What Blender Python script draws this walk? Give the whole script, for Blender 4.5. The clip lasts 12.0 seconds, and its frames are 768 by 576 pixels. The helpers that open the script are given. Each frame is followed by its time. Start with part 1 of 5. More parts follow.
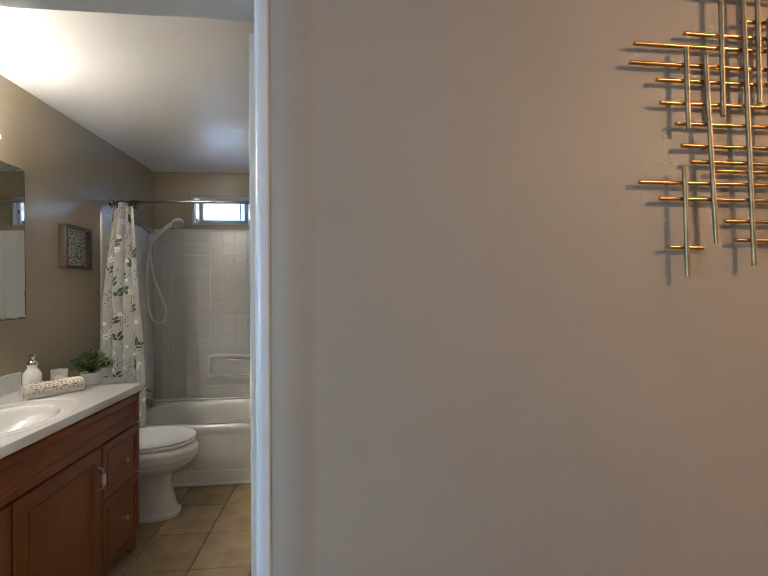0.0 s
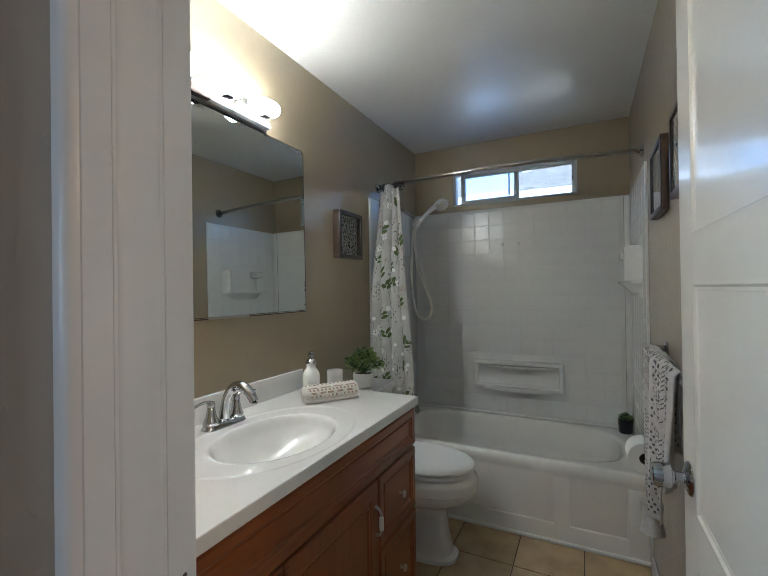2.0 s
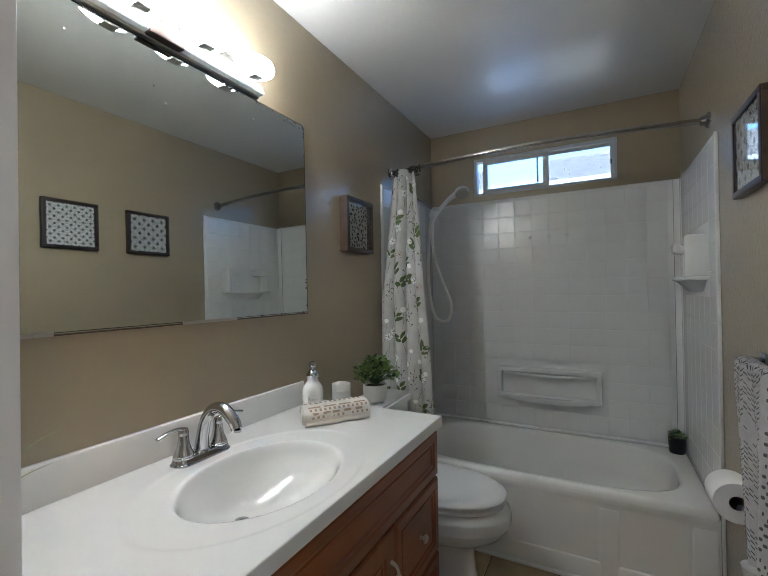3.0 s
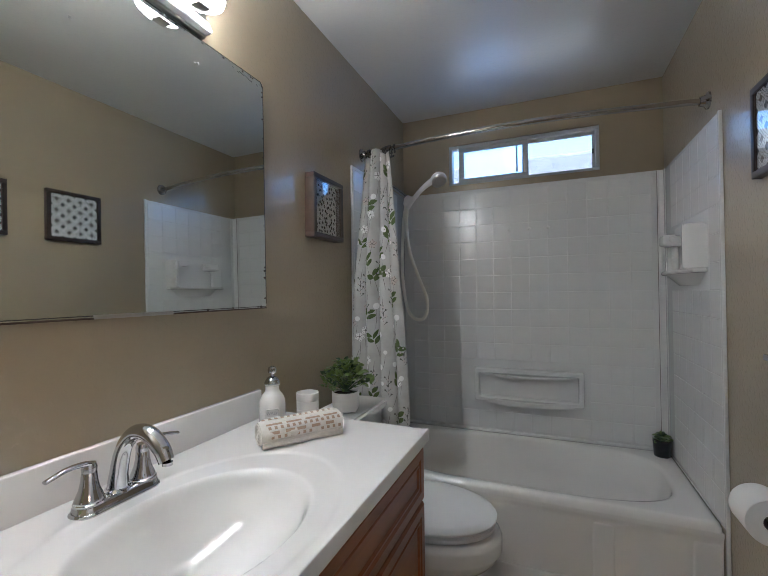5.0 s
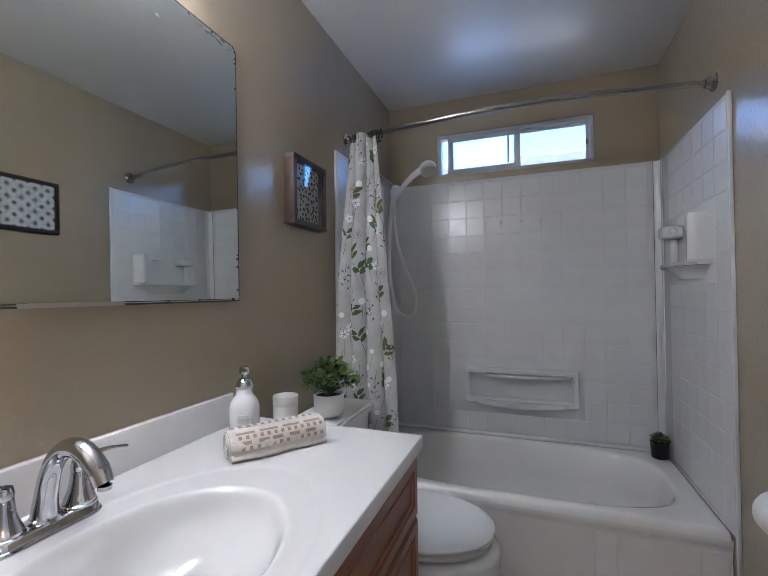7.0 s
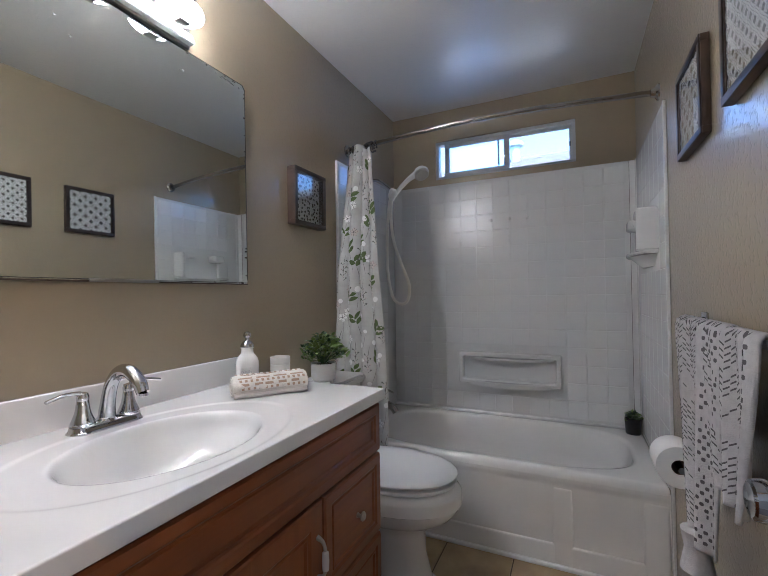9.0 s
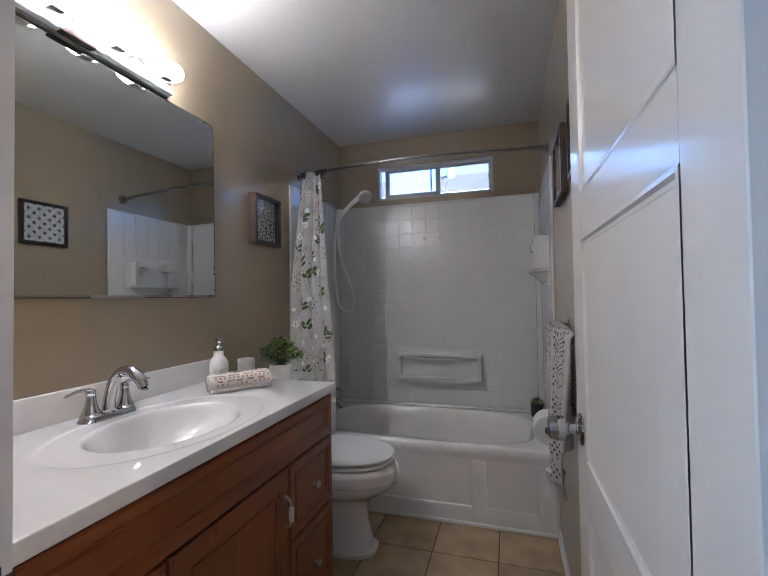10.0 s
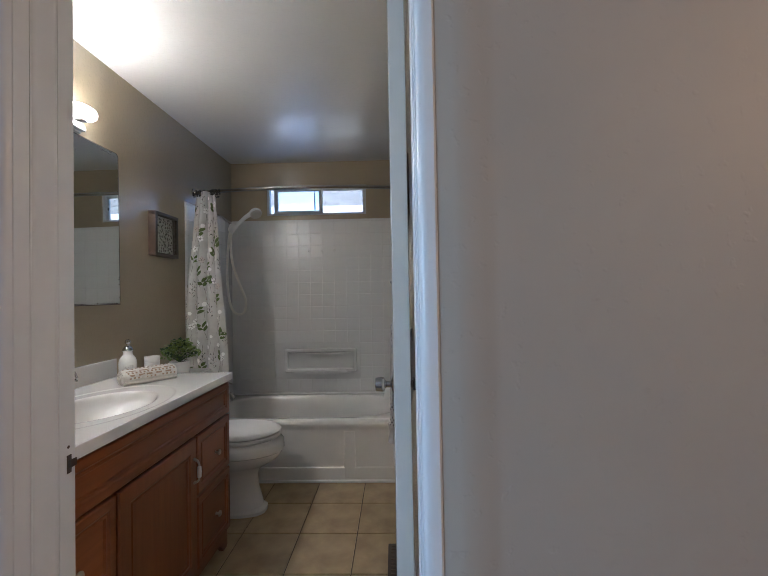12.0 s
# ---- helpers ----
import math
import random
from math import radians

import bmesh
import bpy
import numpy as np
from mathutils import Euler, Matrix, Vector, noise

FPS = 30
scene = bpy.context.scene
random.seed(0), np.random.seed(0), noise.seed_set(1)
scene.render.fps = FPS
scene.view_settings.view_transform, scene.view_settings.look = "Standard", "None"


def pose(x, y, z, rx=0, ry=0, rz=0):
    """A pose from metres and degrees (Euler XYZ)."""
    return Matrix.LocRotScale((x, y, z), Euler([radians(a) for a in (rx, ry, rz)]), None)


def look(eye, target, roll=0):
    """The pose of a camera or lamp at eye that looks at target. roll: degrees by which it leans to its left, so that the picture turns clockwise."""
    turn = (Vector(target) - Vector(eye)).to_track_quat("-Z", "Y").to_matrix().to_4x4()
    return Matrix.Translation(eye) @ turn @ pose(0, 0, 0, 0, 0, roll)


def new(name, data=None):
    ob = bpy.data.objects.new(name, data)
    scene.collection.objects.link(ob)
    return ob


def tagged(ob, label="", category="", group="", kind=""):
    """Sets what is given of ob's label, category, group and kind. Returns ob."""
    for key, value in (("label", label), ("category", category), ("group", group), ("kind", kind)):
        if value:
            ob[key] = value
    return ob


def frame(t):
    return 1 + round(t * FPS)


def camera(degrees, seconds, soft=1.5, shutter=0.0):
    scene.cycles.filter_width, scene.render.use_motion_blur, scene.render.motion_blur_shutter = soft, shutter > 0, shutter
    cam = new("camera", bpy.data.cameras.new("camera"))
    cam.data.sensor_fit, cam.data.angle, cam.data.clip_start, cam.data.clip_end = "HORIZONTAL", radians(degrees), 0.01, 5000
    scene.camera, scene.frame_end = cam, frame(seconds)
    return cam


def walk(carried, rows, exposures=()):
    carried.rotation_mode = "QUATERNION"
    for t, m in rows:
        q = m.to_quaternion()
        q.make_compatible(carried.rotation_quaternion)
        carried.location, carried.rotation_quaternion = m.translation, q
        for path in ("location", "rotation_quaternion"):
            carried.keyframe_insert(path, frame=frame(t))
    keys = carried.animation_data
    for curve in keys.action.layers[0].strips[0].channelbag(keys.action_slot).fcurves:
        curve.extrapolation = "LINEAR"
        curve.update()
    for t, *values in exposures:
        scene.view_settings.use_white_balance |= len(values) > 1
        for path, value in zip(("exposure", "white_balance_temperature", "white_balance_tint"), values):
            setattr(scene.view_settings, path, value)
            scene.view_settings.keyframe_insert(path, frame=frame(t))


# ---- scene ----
cam = camera(87.0, 12.0, soft=0.9)
PATH = [
    (0, (1.704, -0.66, 1.401), (1.901, 1.33, 1.418), -0.4),
    (0.5, (1.571, -0.495, 1.392), (1.326, 1.49, 1.412), -0.3),
    (1, (1.452, -0.334, 1.391), (0.888, 1.584, 1.4), -0.4),
    (1.5, (1.371, -0.145, 1.38), (0.586, 1.695, 1.381), -0.5),
    (2, (1.259, 0.052, 1.369), (0.366, 1.841, 1.381), -0.8),
    (2.5, (1.166, 0.22, 1.352), (0.219, 1.981, 1.369), -1.0),
    (3, (1.103, 0.316, 1.361), (0.165, 2.083, 1.374), -0.9),
    (4.8, (0.951, 0.485, 1.339), (0.195, 2.337, 1.362), -0.9),
    (5, (0.941, 0.517, 1.322), (0.178, 2.366, 1.342), -0.7),
    (5.5, (0.873, 0.591, 1.29), (0.133, 2.449, 1.311), -0.7),
    (6, (0.829, 0.63, 1.285), (0.14, 2.507, 1.303), -0.6),
    (6.5, (0.831, 0.644, 1.288), (0.182, 2.535, 1.312), -0.6),
    (7, (0.874, 0.642, 1.29), (0.188, 2.52, 1.315), -0.7),
    (8.8, (1.151, 0.5, 1.21), (0.267, 2.294, 1.239), -0.7),
    (9, (1.187, 0.448, 1.226), (0.339, 2.259, 1.256), -0.8),
    (9.5, (1.245, 0.307, 1.241), (0.541, 2.178, 1.276), -0.7),
    (10, (1.302, 0.124, 1.259), (0.716, 2.035, 1.304), -0.9),
    (10.5, (1.332, -0.081, 1.287), (0.804, 1.847, 1.332), -0.8),
    (11, (1.338, -0.246, 1.313), (0.835, 1.689, 1.351), -0.7),
    (11.5, (1.377, -0.354, 1.304), (0.995, 1.609, 1.335), -0.8),
    (12, (1.46, -0.415, 1.298), (1.406, 1.584, 1.331), -1.0),
]
ROWS = [(t, look(eye, target, roll)) for t, eye, target, roll in PATH]
walk(cam, ROWS, [(0.0, 2.74, 6050, 8), (0.5, 2.62, 5600, 2), (1.0, 2.56, 5450, 3), (2.0, 2.57, 5350, 2), (3.0, 2.57, 5250, 4), (5.0, 2.70, 5250, 8), (5.5, 2.80, 5150, 9), (6.5, 2.84, 5050, 11), (9.0, 2.84, 5200, 13), (9.6, 2.68, 5300, 15), (10.0, 2.6, 5300, 15), (10.5, 2.43, 5600, 14), (11.2, 2.58, 5400, 13), (12.0, 2.52, 5500, 10)])

# ---- world and light ----
world = bpy.data.worlds.new("sky")
scene.world = world
world.use_nodes = True
wn = world.node_tree.nodes
sky = wn.new("ShaderNodeTexSky")
sky.sky_type = "NISHITA"
sky.sun_disc = False
sky.sun_elevation = radians(38)
sky.sun_rotation = radians(200)
sky.ozone_density = 5.5
sky.dust_density = 0.2
wn["Background"].inputs[1].default_value = 0.15
world.node_tree.links.new(sky.outputs[0], wn["Background"].inputs[0])


def lamp(name, kind, energy, color, m, **kw):
    data = bpy.data.lights.new(name, kind)
    data.energy, data.color = energy, color
    for k, v in kw.items():
        if k == "size":
            data.size = v
        elif k == "size_y":
            data.shape, data.size_y = "RECTANGLE", v
        elif k == "angle":
            data.angle = v
        elif k == "radius":
            data.shadow_soft_size = v
    ob = new(name, data)
    ob.matrix_world = m
    return ob


lamp("sun", "SUN", 3.2, (1.0, 0.95, 0.88), look((2.0, -4.0, 5.0), (0, 0, 0)), angle=radians(0.5))
lamp("hall_window_light", "AREA", 9.0, (0.62, 0.80, 1.0), look((-1.16, -1.45, 1.45), (1.5, 0.1, 1.35)), size=0.9, size_y=1.2)
lamp("hall_lamp_light", "POINT", 8.6, (1.0, 0.60, 0.32), look((3.75, -0.95, 2.36), (3.75, 0, 0)), radius=0.05)


lamp("bathroom_window_light", "AREA", 0.085, (0.12, 0.42, 1.0), look((0.602, 3.262, 2.155), (0.602, 0.0, 2.155)), size=0.36, size_y=0.18)


# ---- materials ----
def mat(name, color, rough=0.5, metal=0.0, var=0.0, scale=8.0, bump=0.0, bump_scale=200.0, emit=0.0, coat=0.0,
        color2=None, random_var=0.0, detail=4.0):
    m = bpy.data.materials.new(name)
    m.use_nodes = True
    nt = m.node_tree
    b = nt.nodes["Principled BSDF"]
    b.inputs["Base Color"].default_value = (*color, 1)
    b.inputs["Roughness"].default_value = rough
    b.inputs["Metallic"].default_value = metal
    b.inputs["Coat Weight"].default_value = coat
    tc = nt.nodes.new("ShaderNodeTexCoord")
    if var or color2:
        n = nt.nodes.new("ShaderNodeTexNoise")
        n.inputs["Scale"].default_value = scale
        n.inputs["Detail"].default_value = detail
        nt.links.new(tc.outputs["Object"], n.inputs["Vector"])
        mix = nt.nodes.new("ShaderNodeMix")
        mix.data_type = "RGBA"
        c2 = color2 or tuple(max(0, c * (1 - var)) for c in color)
        mix.inputs[6].default_value = (*color, 1)
        mix.inputs[7].default_value = (*c2, 1)
        ramp = nt.nodes.new("ShaderNodeMapRange")
        ramp.inputs[1].default_value, ramp.inputs[2].default_value = 0.35, 0.7
        nt.links.new(n.outputs["Fac"], ramp.inputs[0])
        nt.links.new(ramp.outputs[0], mix.inputs[0])
        last = mix.outputs[2]
        if random_var:
            oi = nt.nodes.new("ShaderNodeObjectInfo")
            hsv = nt.nodes.new("ShaderNodeHueSaturation")
            mr = nt.nodes.new("ShaderNodeMapRange")
            mr.inputs[3].default_value, mr.inputs[4].default_value = 1 - random_var, 1 + random_var
            nt.links.new(oi.outputs["Random"], mr.inputs[0])
            nt.links.new(mr.outputs[0], hsv.inputs["Value"])
            nt.links.new(last, hsv.inputs["Color"])
            last = hsv.outputs[0]
        nt.links.new(last, b.inputs["Base Color"])
    if bump:
        n2 = nt.nodes.new("ShaderNodeTexNoise")
        n2.inputs["Scale"].default_value = bump_scale
        n2.inputs["Detail"].default_value = 3
        nt.links.new(tc.outputs["Object"], n2.inputs["Vector"])
        bp = nt.nodes.new("ShaderNodeBump")
        bp.inputs["Distance"].default_value = bump
        bp.inputs["Strength"].default_value = 1.0
        nt.links.new(n2.outputs["Fac"], bp.inputs["Height"])
        nt.links.new(bp.outputs[0], b.inputs["Normal"])
    if emit:
        b.inputs["Emission Color"].default_value = (*color, 1)
        b.inputs["Emission Strength"].default_value = emit
    return m


def wood_mat(name, c1, c2, axis):
    """Stained wood with its grain along the axis given (0, 1, 2)."""
    m = mat(name, c1, 0.33, coat=0.15)
    nt = m.node_tree
    b = nt.nodes["Principled BSDF"]
    tc = nt.nodes.new("ShaderNodeTexCoord")
    mp = nt.nodes.new("ShaderNodeMapping")
    sc = [26.0, 26.0, 26.0]
    sc[axis] = 1.6
    mp.inputs["Scale"].default_value = sc
    n = nt.nodes.new("ShaderNodeTexNoise")
    n.inputs["Scale"].default_value = 1.6
    n.inputs["Detail"].default_value = 6
    n.inputs["Distortion"].default_value = 0.6
    r = nt.nodes.new("ShaderNodeValToRGB")
    r.color_ramp.elements[0].position, r.color_ramp.elements[1].position = 0.3, 0.72
    r.color_ramp.elements[0].color, r.color_ramp.elements[1].color = (*c2, 1), (*c1, 1)
    nt.links.new(tc.outputs["Object"], mp.inputs[0])
    nt.links.new(mp.outputs[0], n.inputs["Vector"])
    nt.links.new(n.outputs["Fac"], r.inputs[0])
    nt.links.new(r.outputs[0], b.inputs["Base Color"])
    bp = nt.nodes.new("ShaderNodeBump")
    bp.inputs["Distance"].default_value = 0.0003
    nt.links.new(n.outputs["Fac"], bp.inputs["Height"])
    nt.links.new(bp.outputs[0], b.inputs["Normal"])
    return m


def orange_peel(m, size, depth, cut=0.5, under=0.25):
    """Sprayed-on relief: low flattened blobs over a fine grain."""
    nt = m.node_tree
    b = nt.nodes["Principled BSDF"]
    tc = nt.nodes.new("ShaderNodeTexCoord")
    blobs, grain = nt.nodes.new("ShaderNodeTexNoise"), nt.nodes.new("ShaderNodeTexNoise")
    blobs.inputs["Scale"].default_value, blobs.inputs["Detail"].default_value = size, 2
    grain.inputs["Scale"].default_value, grain.inputs["Detail"].default_value = size * 4, 2
    step = nt.nodes.new("ShaderNodeMapRange")
    step.interpolation_type = "SMOOTHSTEP"
    step.inputs[1].default_value, step.inputs[2].default_value = cut, cut + 0.13
    add = nt.nodes.new("ShaderNodeMath")
    add.operation = "MULTIPLY_ADD"
    add.inputs[1].default_value = 0.12
    bp, sheen = nt.nodes.new("ShaderNodeBump"), nt.nodes.new("ShaderNodeBump")
    bp.inputs["Distance"].default_value, sheen.inputs["Distance"].default_value = depth * under, depth
    for n_ in (blobs, grain):
        nt.links.new(tc.outputs["Object"], n_.inputs["Vector"])
    nt.links.new(blobs.outputs["Fac"], step.inputs[0])
    nt.links.new(grain.outputs["Fac"], add.inputs[0])
    nt.links.new(step.outputs[0], add.inputs[2])
    nt.links.new(add.outputs[0], bp.inputs["Height"])
    nt.links.new(add.outputs[0], sheen.inputs["Height"])
    nt.links.new(bp.outputs[0], b.inputs["Normal"])
    nt.links.new(sheen.outputs[0], b.inputs["Coat Normal"])
    return m


M_WALL = mat("beige_wall_paint", (0.355, 0.292, 0.192), 0.34, var=0.06, scale=3)
orange_peel(M_WALL, 62, 0.0010, 0.52, 0.06)
M_HALL = mat("hall_wall_paint", (0.40, 0.355, 0.295), 0.55, var=0.07, scale=2.2)
orange_peel(M_HALL, 38, 0.0012, 0.60, 0.5)
M_CEIL = mat("ceiling_paint", (0.66, 0.65, 0.62), 0.38, var=0.03, scale=3)
orange_peel(M_CEIL, 48, 0.0009, 0.52, 0.10)
M_TRIM = mat("white_trim_paint", (0.68, 0.69, 0.70), 0.36, var=0.05, scale=6, bump=0.0004, bump_scale=25)
M_DOOR = mat("white_door_paint", (0.68, 0.64, 0.57), 0.3, var=0.04, scale=5, bump=0.0004, bump_scale=40)
M_DARK = mat("dark_gap", (0.02, 0.017, 0.014), 0.7)
M_SURR = mat("white_acrylic_surround", (0.73, 0.73, 0.715), 0.26, var=0.04, scale=3, bump=0.0012, bump_scale=11)
M_TUB = mat("white_enamel_tub", (0.82, 0.805, 0.77), 0.09, var=0.03, scale=4)
M_PORC = mat("white_porcelain", (0.78, 0.775, 0.75), 0.10)
M_TOP = mat("white_cultured_marble", (0.75, 0.735, 0.71), 0.05, var=0.03, scale=5)
M_TILE = mat("tan_floor_tile", (0.49, 0.37, 0.205), 0.35, color2=(0.33, 0.235, 0.135), scale=7, bump=0.0008, bump_scale=30, random_var=0.08, detail=7)
M_GROUT = mat("brown_grout", (0.12, 0.085, 0.055), 0.9, var=0.3, scale=20)
M_WOODY = wood_mat("cherry_stained_wood", (0.245, 0.072, 0.018), (0.185, 0.050, 0.012), 1)
M_WOODZ = wood_mat("cherry_stained_wood_upright", (0.245, 0.072, 0.018), (0.185, 0.050, 0.012), 2)
M_CHROME = mat("polished_chrome", (0.52, 0.52, 0.53), 0.025, 1.0)
M_NICKEL = mat("brushed_nickel", (0.50, 0.47, 0.42), 0.3, 1.0)
M_RODMETAL = mat("dull_chrome_tube", (0.40, 0.385, 0.37), 0.12, 1.0)
M_SATIN = mat("satin_warm_metal", (0.75, 0.69, 0.60), 0.35, 1.0)
M_DULLBRASS = mat("dull_brass_rod", (0.44, 0.35, 0.22), 0.48, 1.0, var=0.3, scale=30)
M_BRASS = mat("brass_rod", (0.72, 0.44, 0.18), 0.27, 1.0, var=0.3, scale=30)
M_MIRROR = mat("mirror_silver", (0.80, 0.84, 0.82), 0.01, 1.0)
M_BLACK = mat("black_spots", (0.03, 0.025, 0.02), 0.6)
M_SHADE = mat("lit_frosted_glass", (1.0, 0.90, 0.79), 0.3, emit=11.0)
M_FRAME = mat("dark_brown_frame", (0.035, 0.022, 0.016), 0.4, var=0.3, scale=20)
M_FRAME_SIDE = mat("brown_frame_side", (0.085, 0.052, 0.034), 0.5, var=0.3, scale=20)
M_PAPER = mat("white_paper", (0.75, 0.75, 0.73), 0.9)
M_VINYL = mat("white_vinyl", (0.50, 0.52, 0.54), 0.35)
M_PLASTIC = mat("white_plastic", (0.76, 0.76, 0.75), 0.3)
M_HOSE = mat("cream_hose", (0.78, 0.76, 0.69), 0.35)
M_LEAF = mat("green_leaf", (0.12, 0.19, 0.035), 0.30, color2=(0.30, 0.38, 0.12), scale=25)
M_LEAF2 = mat("dark_green_leaf", (0.03, 0.07, 0.03), 0.5, color2=(0.07, 0.13, 0.05), scale=40)
M_BLACKPOT = mat("black_pot", (0.012, 0.012, 0.014), 0.35)
M_CERAMIC = mat("matte_white_ceramic", (0.72, 0.70, 0.67), 0.35, var=0.06, scale=30)
M_TISSUE = mat("toilet_tissue", (0.80, 0.78, 0.75), 0.95, bump=0.0004, bump_scale=300)
M_CARD = mat("brown_cardboard", (0.16, 0.10, 0.07), 0.8)
M_HALLFLOOR = mat("hall_carpet", (0.20, 0.165, 0.135), 0.95, var=0.2, scale=90)
M_STUCCO = mat("pale_stucco", (0.62, 0.58, 0.52), 0.9, var=0.1, scale=5)
M_SHINGLE = mat("pale_roof_shingle", (0.19, 0.185, 0.18), 0.9, var=0.45, scale=9, random_var=0.15)
M_GROUND = mat("dry_grass_ground", (0.10, 0.11, 0.05), 0.95, var=0.4, scale=2)
M_PIPE = mat("galvanised_pipe", (0.45, 0.55, 0.58), 0.5, 0.3)
M_SOIL = mat("dark_soil", (0.03, 0.022, 0.015), 0.95)
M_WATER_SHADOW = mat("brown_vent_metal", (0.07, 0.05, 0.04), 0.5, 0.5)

M_NOCOAT = mat("plain_white", (0.7, 0.7, 0.7), 0.4)
for m_, w_, r_ in ((M_WALL, 0.75, 0.09), (M_CEIL, 0.40, 0.12), (M_SURR, 0.45, 0.20), (M_DOOR, 0.6, 0.10), (M_TRIM, 0.2, 0.2), (M_TOP, 0.6, 0.03), (M_TUB, 0.7, 0.04), (M_NOCOAT, 0.0, 0.1)):
    b_ = m_.node_tree.nodes["Principled BSDF"]
    b_.inputs["Coat Weight"].default_value, b_.inputs["Coat Roughness"].default_value = w_, r_
    for l_ in [] if b_.inputs["Coat Normal"].links else list(b_.inputs["Normal"].links):
        m_.node_tree.links.new(l_.from_socket, b_.inputs["Coat Normal"])

glass = bpy.data.materials.new("clear_glass")
glass.use_nodes = True
_g = glass.node_tree.nodes["Principled BSDF"]
_g.inputs["Transmission Weight"].default_value = 1.0
_g.inputs["Roughness"].default_value = 0.0
_g.inputs["IOR"].default_value = 1.45


obscured = bpy.data.materials.new("dusty_glass")
obscured.use_nodes = True
_o = obscured.node_tree.nodes["Principled BSDF"]
_o.inputs["Transmission Weight"].default_value = 1.0
_o.inputs["Roughness"].default_value = 0.28
_o.inputs["IOR"].default_value = 1.2


# ---- mesh helpers ----
def finish(name, bm, material, smooth=False, parent=None, label="", weld=False):
    if weld:
        bmesh.ops.remove_doubles(bm, verts=bm.verts, dist=1e-5)
    bmesh.ops.recalc_face_normals(bm, faces=bm.faces)
    me = bpy.data.meshes.new(name)
    bm.to_mesh(me)
    bm.free()
    me.materials.append(material)
    if smooth:
        for p in me.polygons:
            p.use_smooth = True
        me.set_sharp_from_angle(angle=radians(38))
    ob = new(name, me)
    if parent is not None:
        ob.parent = parent
    if label:
        ob["label"] = label
    return ob


def part(name, bm, material, parent, label="", smooth=True):
    return finish(name, bm, material, smooth, parent, label)


def thing(name, label, category, at=(0, 0, 0), rz=0.0, group=""):
    ob = new(name)
    ob.empty_display_size = 0.05
    ob.matrix_world = pose(*at, 0, 0, rz)
    return tagged(ob, label, category, group)


def setting(name, bm, material, parent=None, smooth=False):
    ob = finish(name, bm, material, smooth, parent)
    if parent is None:
        tagged(ob, kind="structure")
    return ob


def box(x0, x1, y0, y1, z0, z1, bevel=0.0, seg=2, bm=None):
    tmp = bmesh.new()
    bmesh.ops.create_cube(tmp, size=1)
    for v in tmp.verts:
        v.co = Vector(((x0 + x1) / 2 + v.co.x * (x1 - x0), (y0 + y1) / 2 + v.co.y * (y1 - y0), (z0 + z1) / 2 + v.co.z * (z1 - z0)))
    if bevel:
        bmesh.ops.bevel(tmp, geom=tmp.edges[:], offset=bevel, segments=seg, affect="EDGES", profile=0.5)
    if bm is None:
        return tmp
    join(bm, tmp)
    return bm


def join(bm, other, m=None):
    me = bpy.data.meshes.new("tmp")
    if m is not None:
        bmesh.ops.transform(other, matrix=m, verts=other.verts)
    other.to_mesh(me)
    other.free()
    bm.from_mesh(me)
    bpy.data.meshes.remove(me)
    return bm


def lathe(profile, n=32, bm=None, m=None, sx=1.0, sy=1.0, cap=True):
    """Turns (radius, height) pairs about z."""
    tmp = bmesh.new()
    rings = []
    for r, h in profile:
        rings.append([tmp.verts.new((r * sx * math.cos(2 * math.pi * i / n), r * sy * math.sin(2 * math.pi * i / n), h)) for i in range(n)])
    for a, b in zip(rings, rings[1:]):
        for i in range(n):
            tmp.faces.new((a[i], a[(i + 1) % n], b[(i + 1) % n], b[i]))
    if cap:
        tmp.faces.new(rings[0][::-1])
        tmp.faces.new(rings[-1])
    if m is not None:
        bmesh.ops.transform(tmp, matrix=m, verts=tmp.verts)
    if bm is None:
        return tmp
    return join(bm, tmp)


def spline(points, n=8):
    """A smooth line through the points."""
    p = [Vector(q) for q in points]
    p = [2 * p[0] - p[1]] + p + [2 * p[-1] - p[-2]]
    out = []
    for i in range(1, len(p) - 2):
        for k in range(n):
            t = k / n
            a, b, c, d = p[i - 1:i + 3]
            out.append(0.5 * ((2 * b) + (c - a) * t + (2 * a - 5 * b + 4 * c - d) * t * t + (3 * b - a - 3 * c + d) * t ** 3))
    out.append(p[-2])
    return out


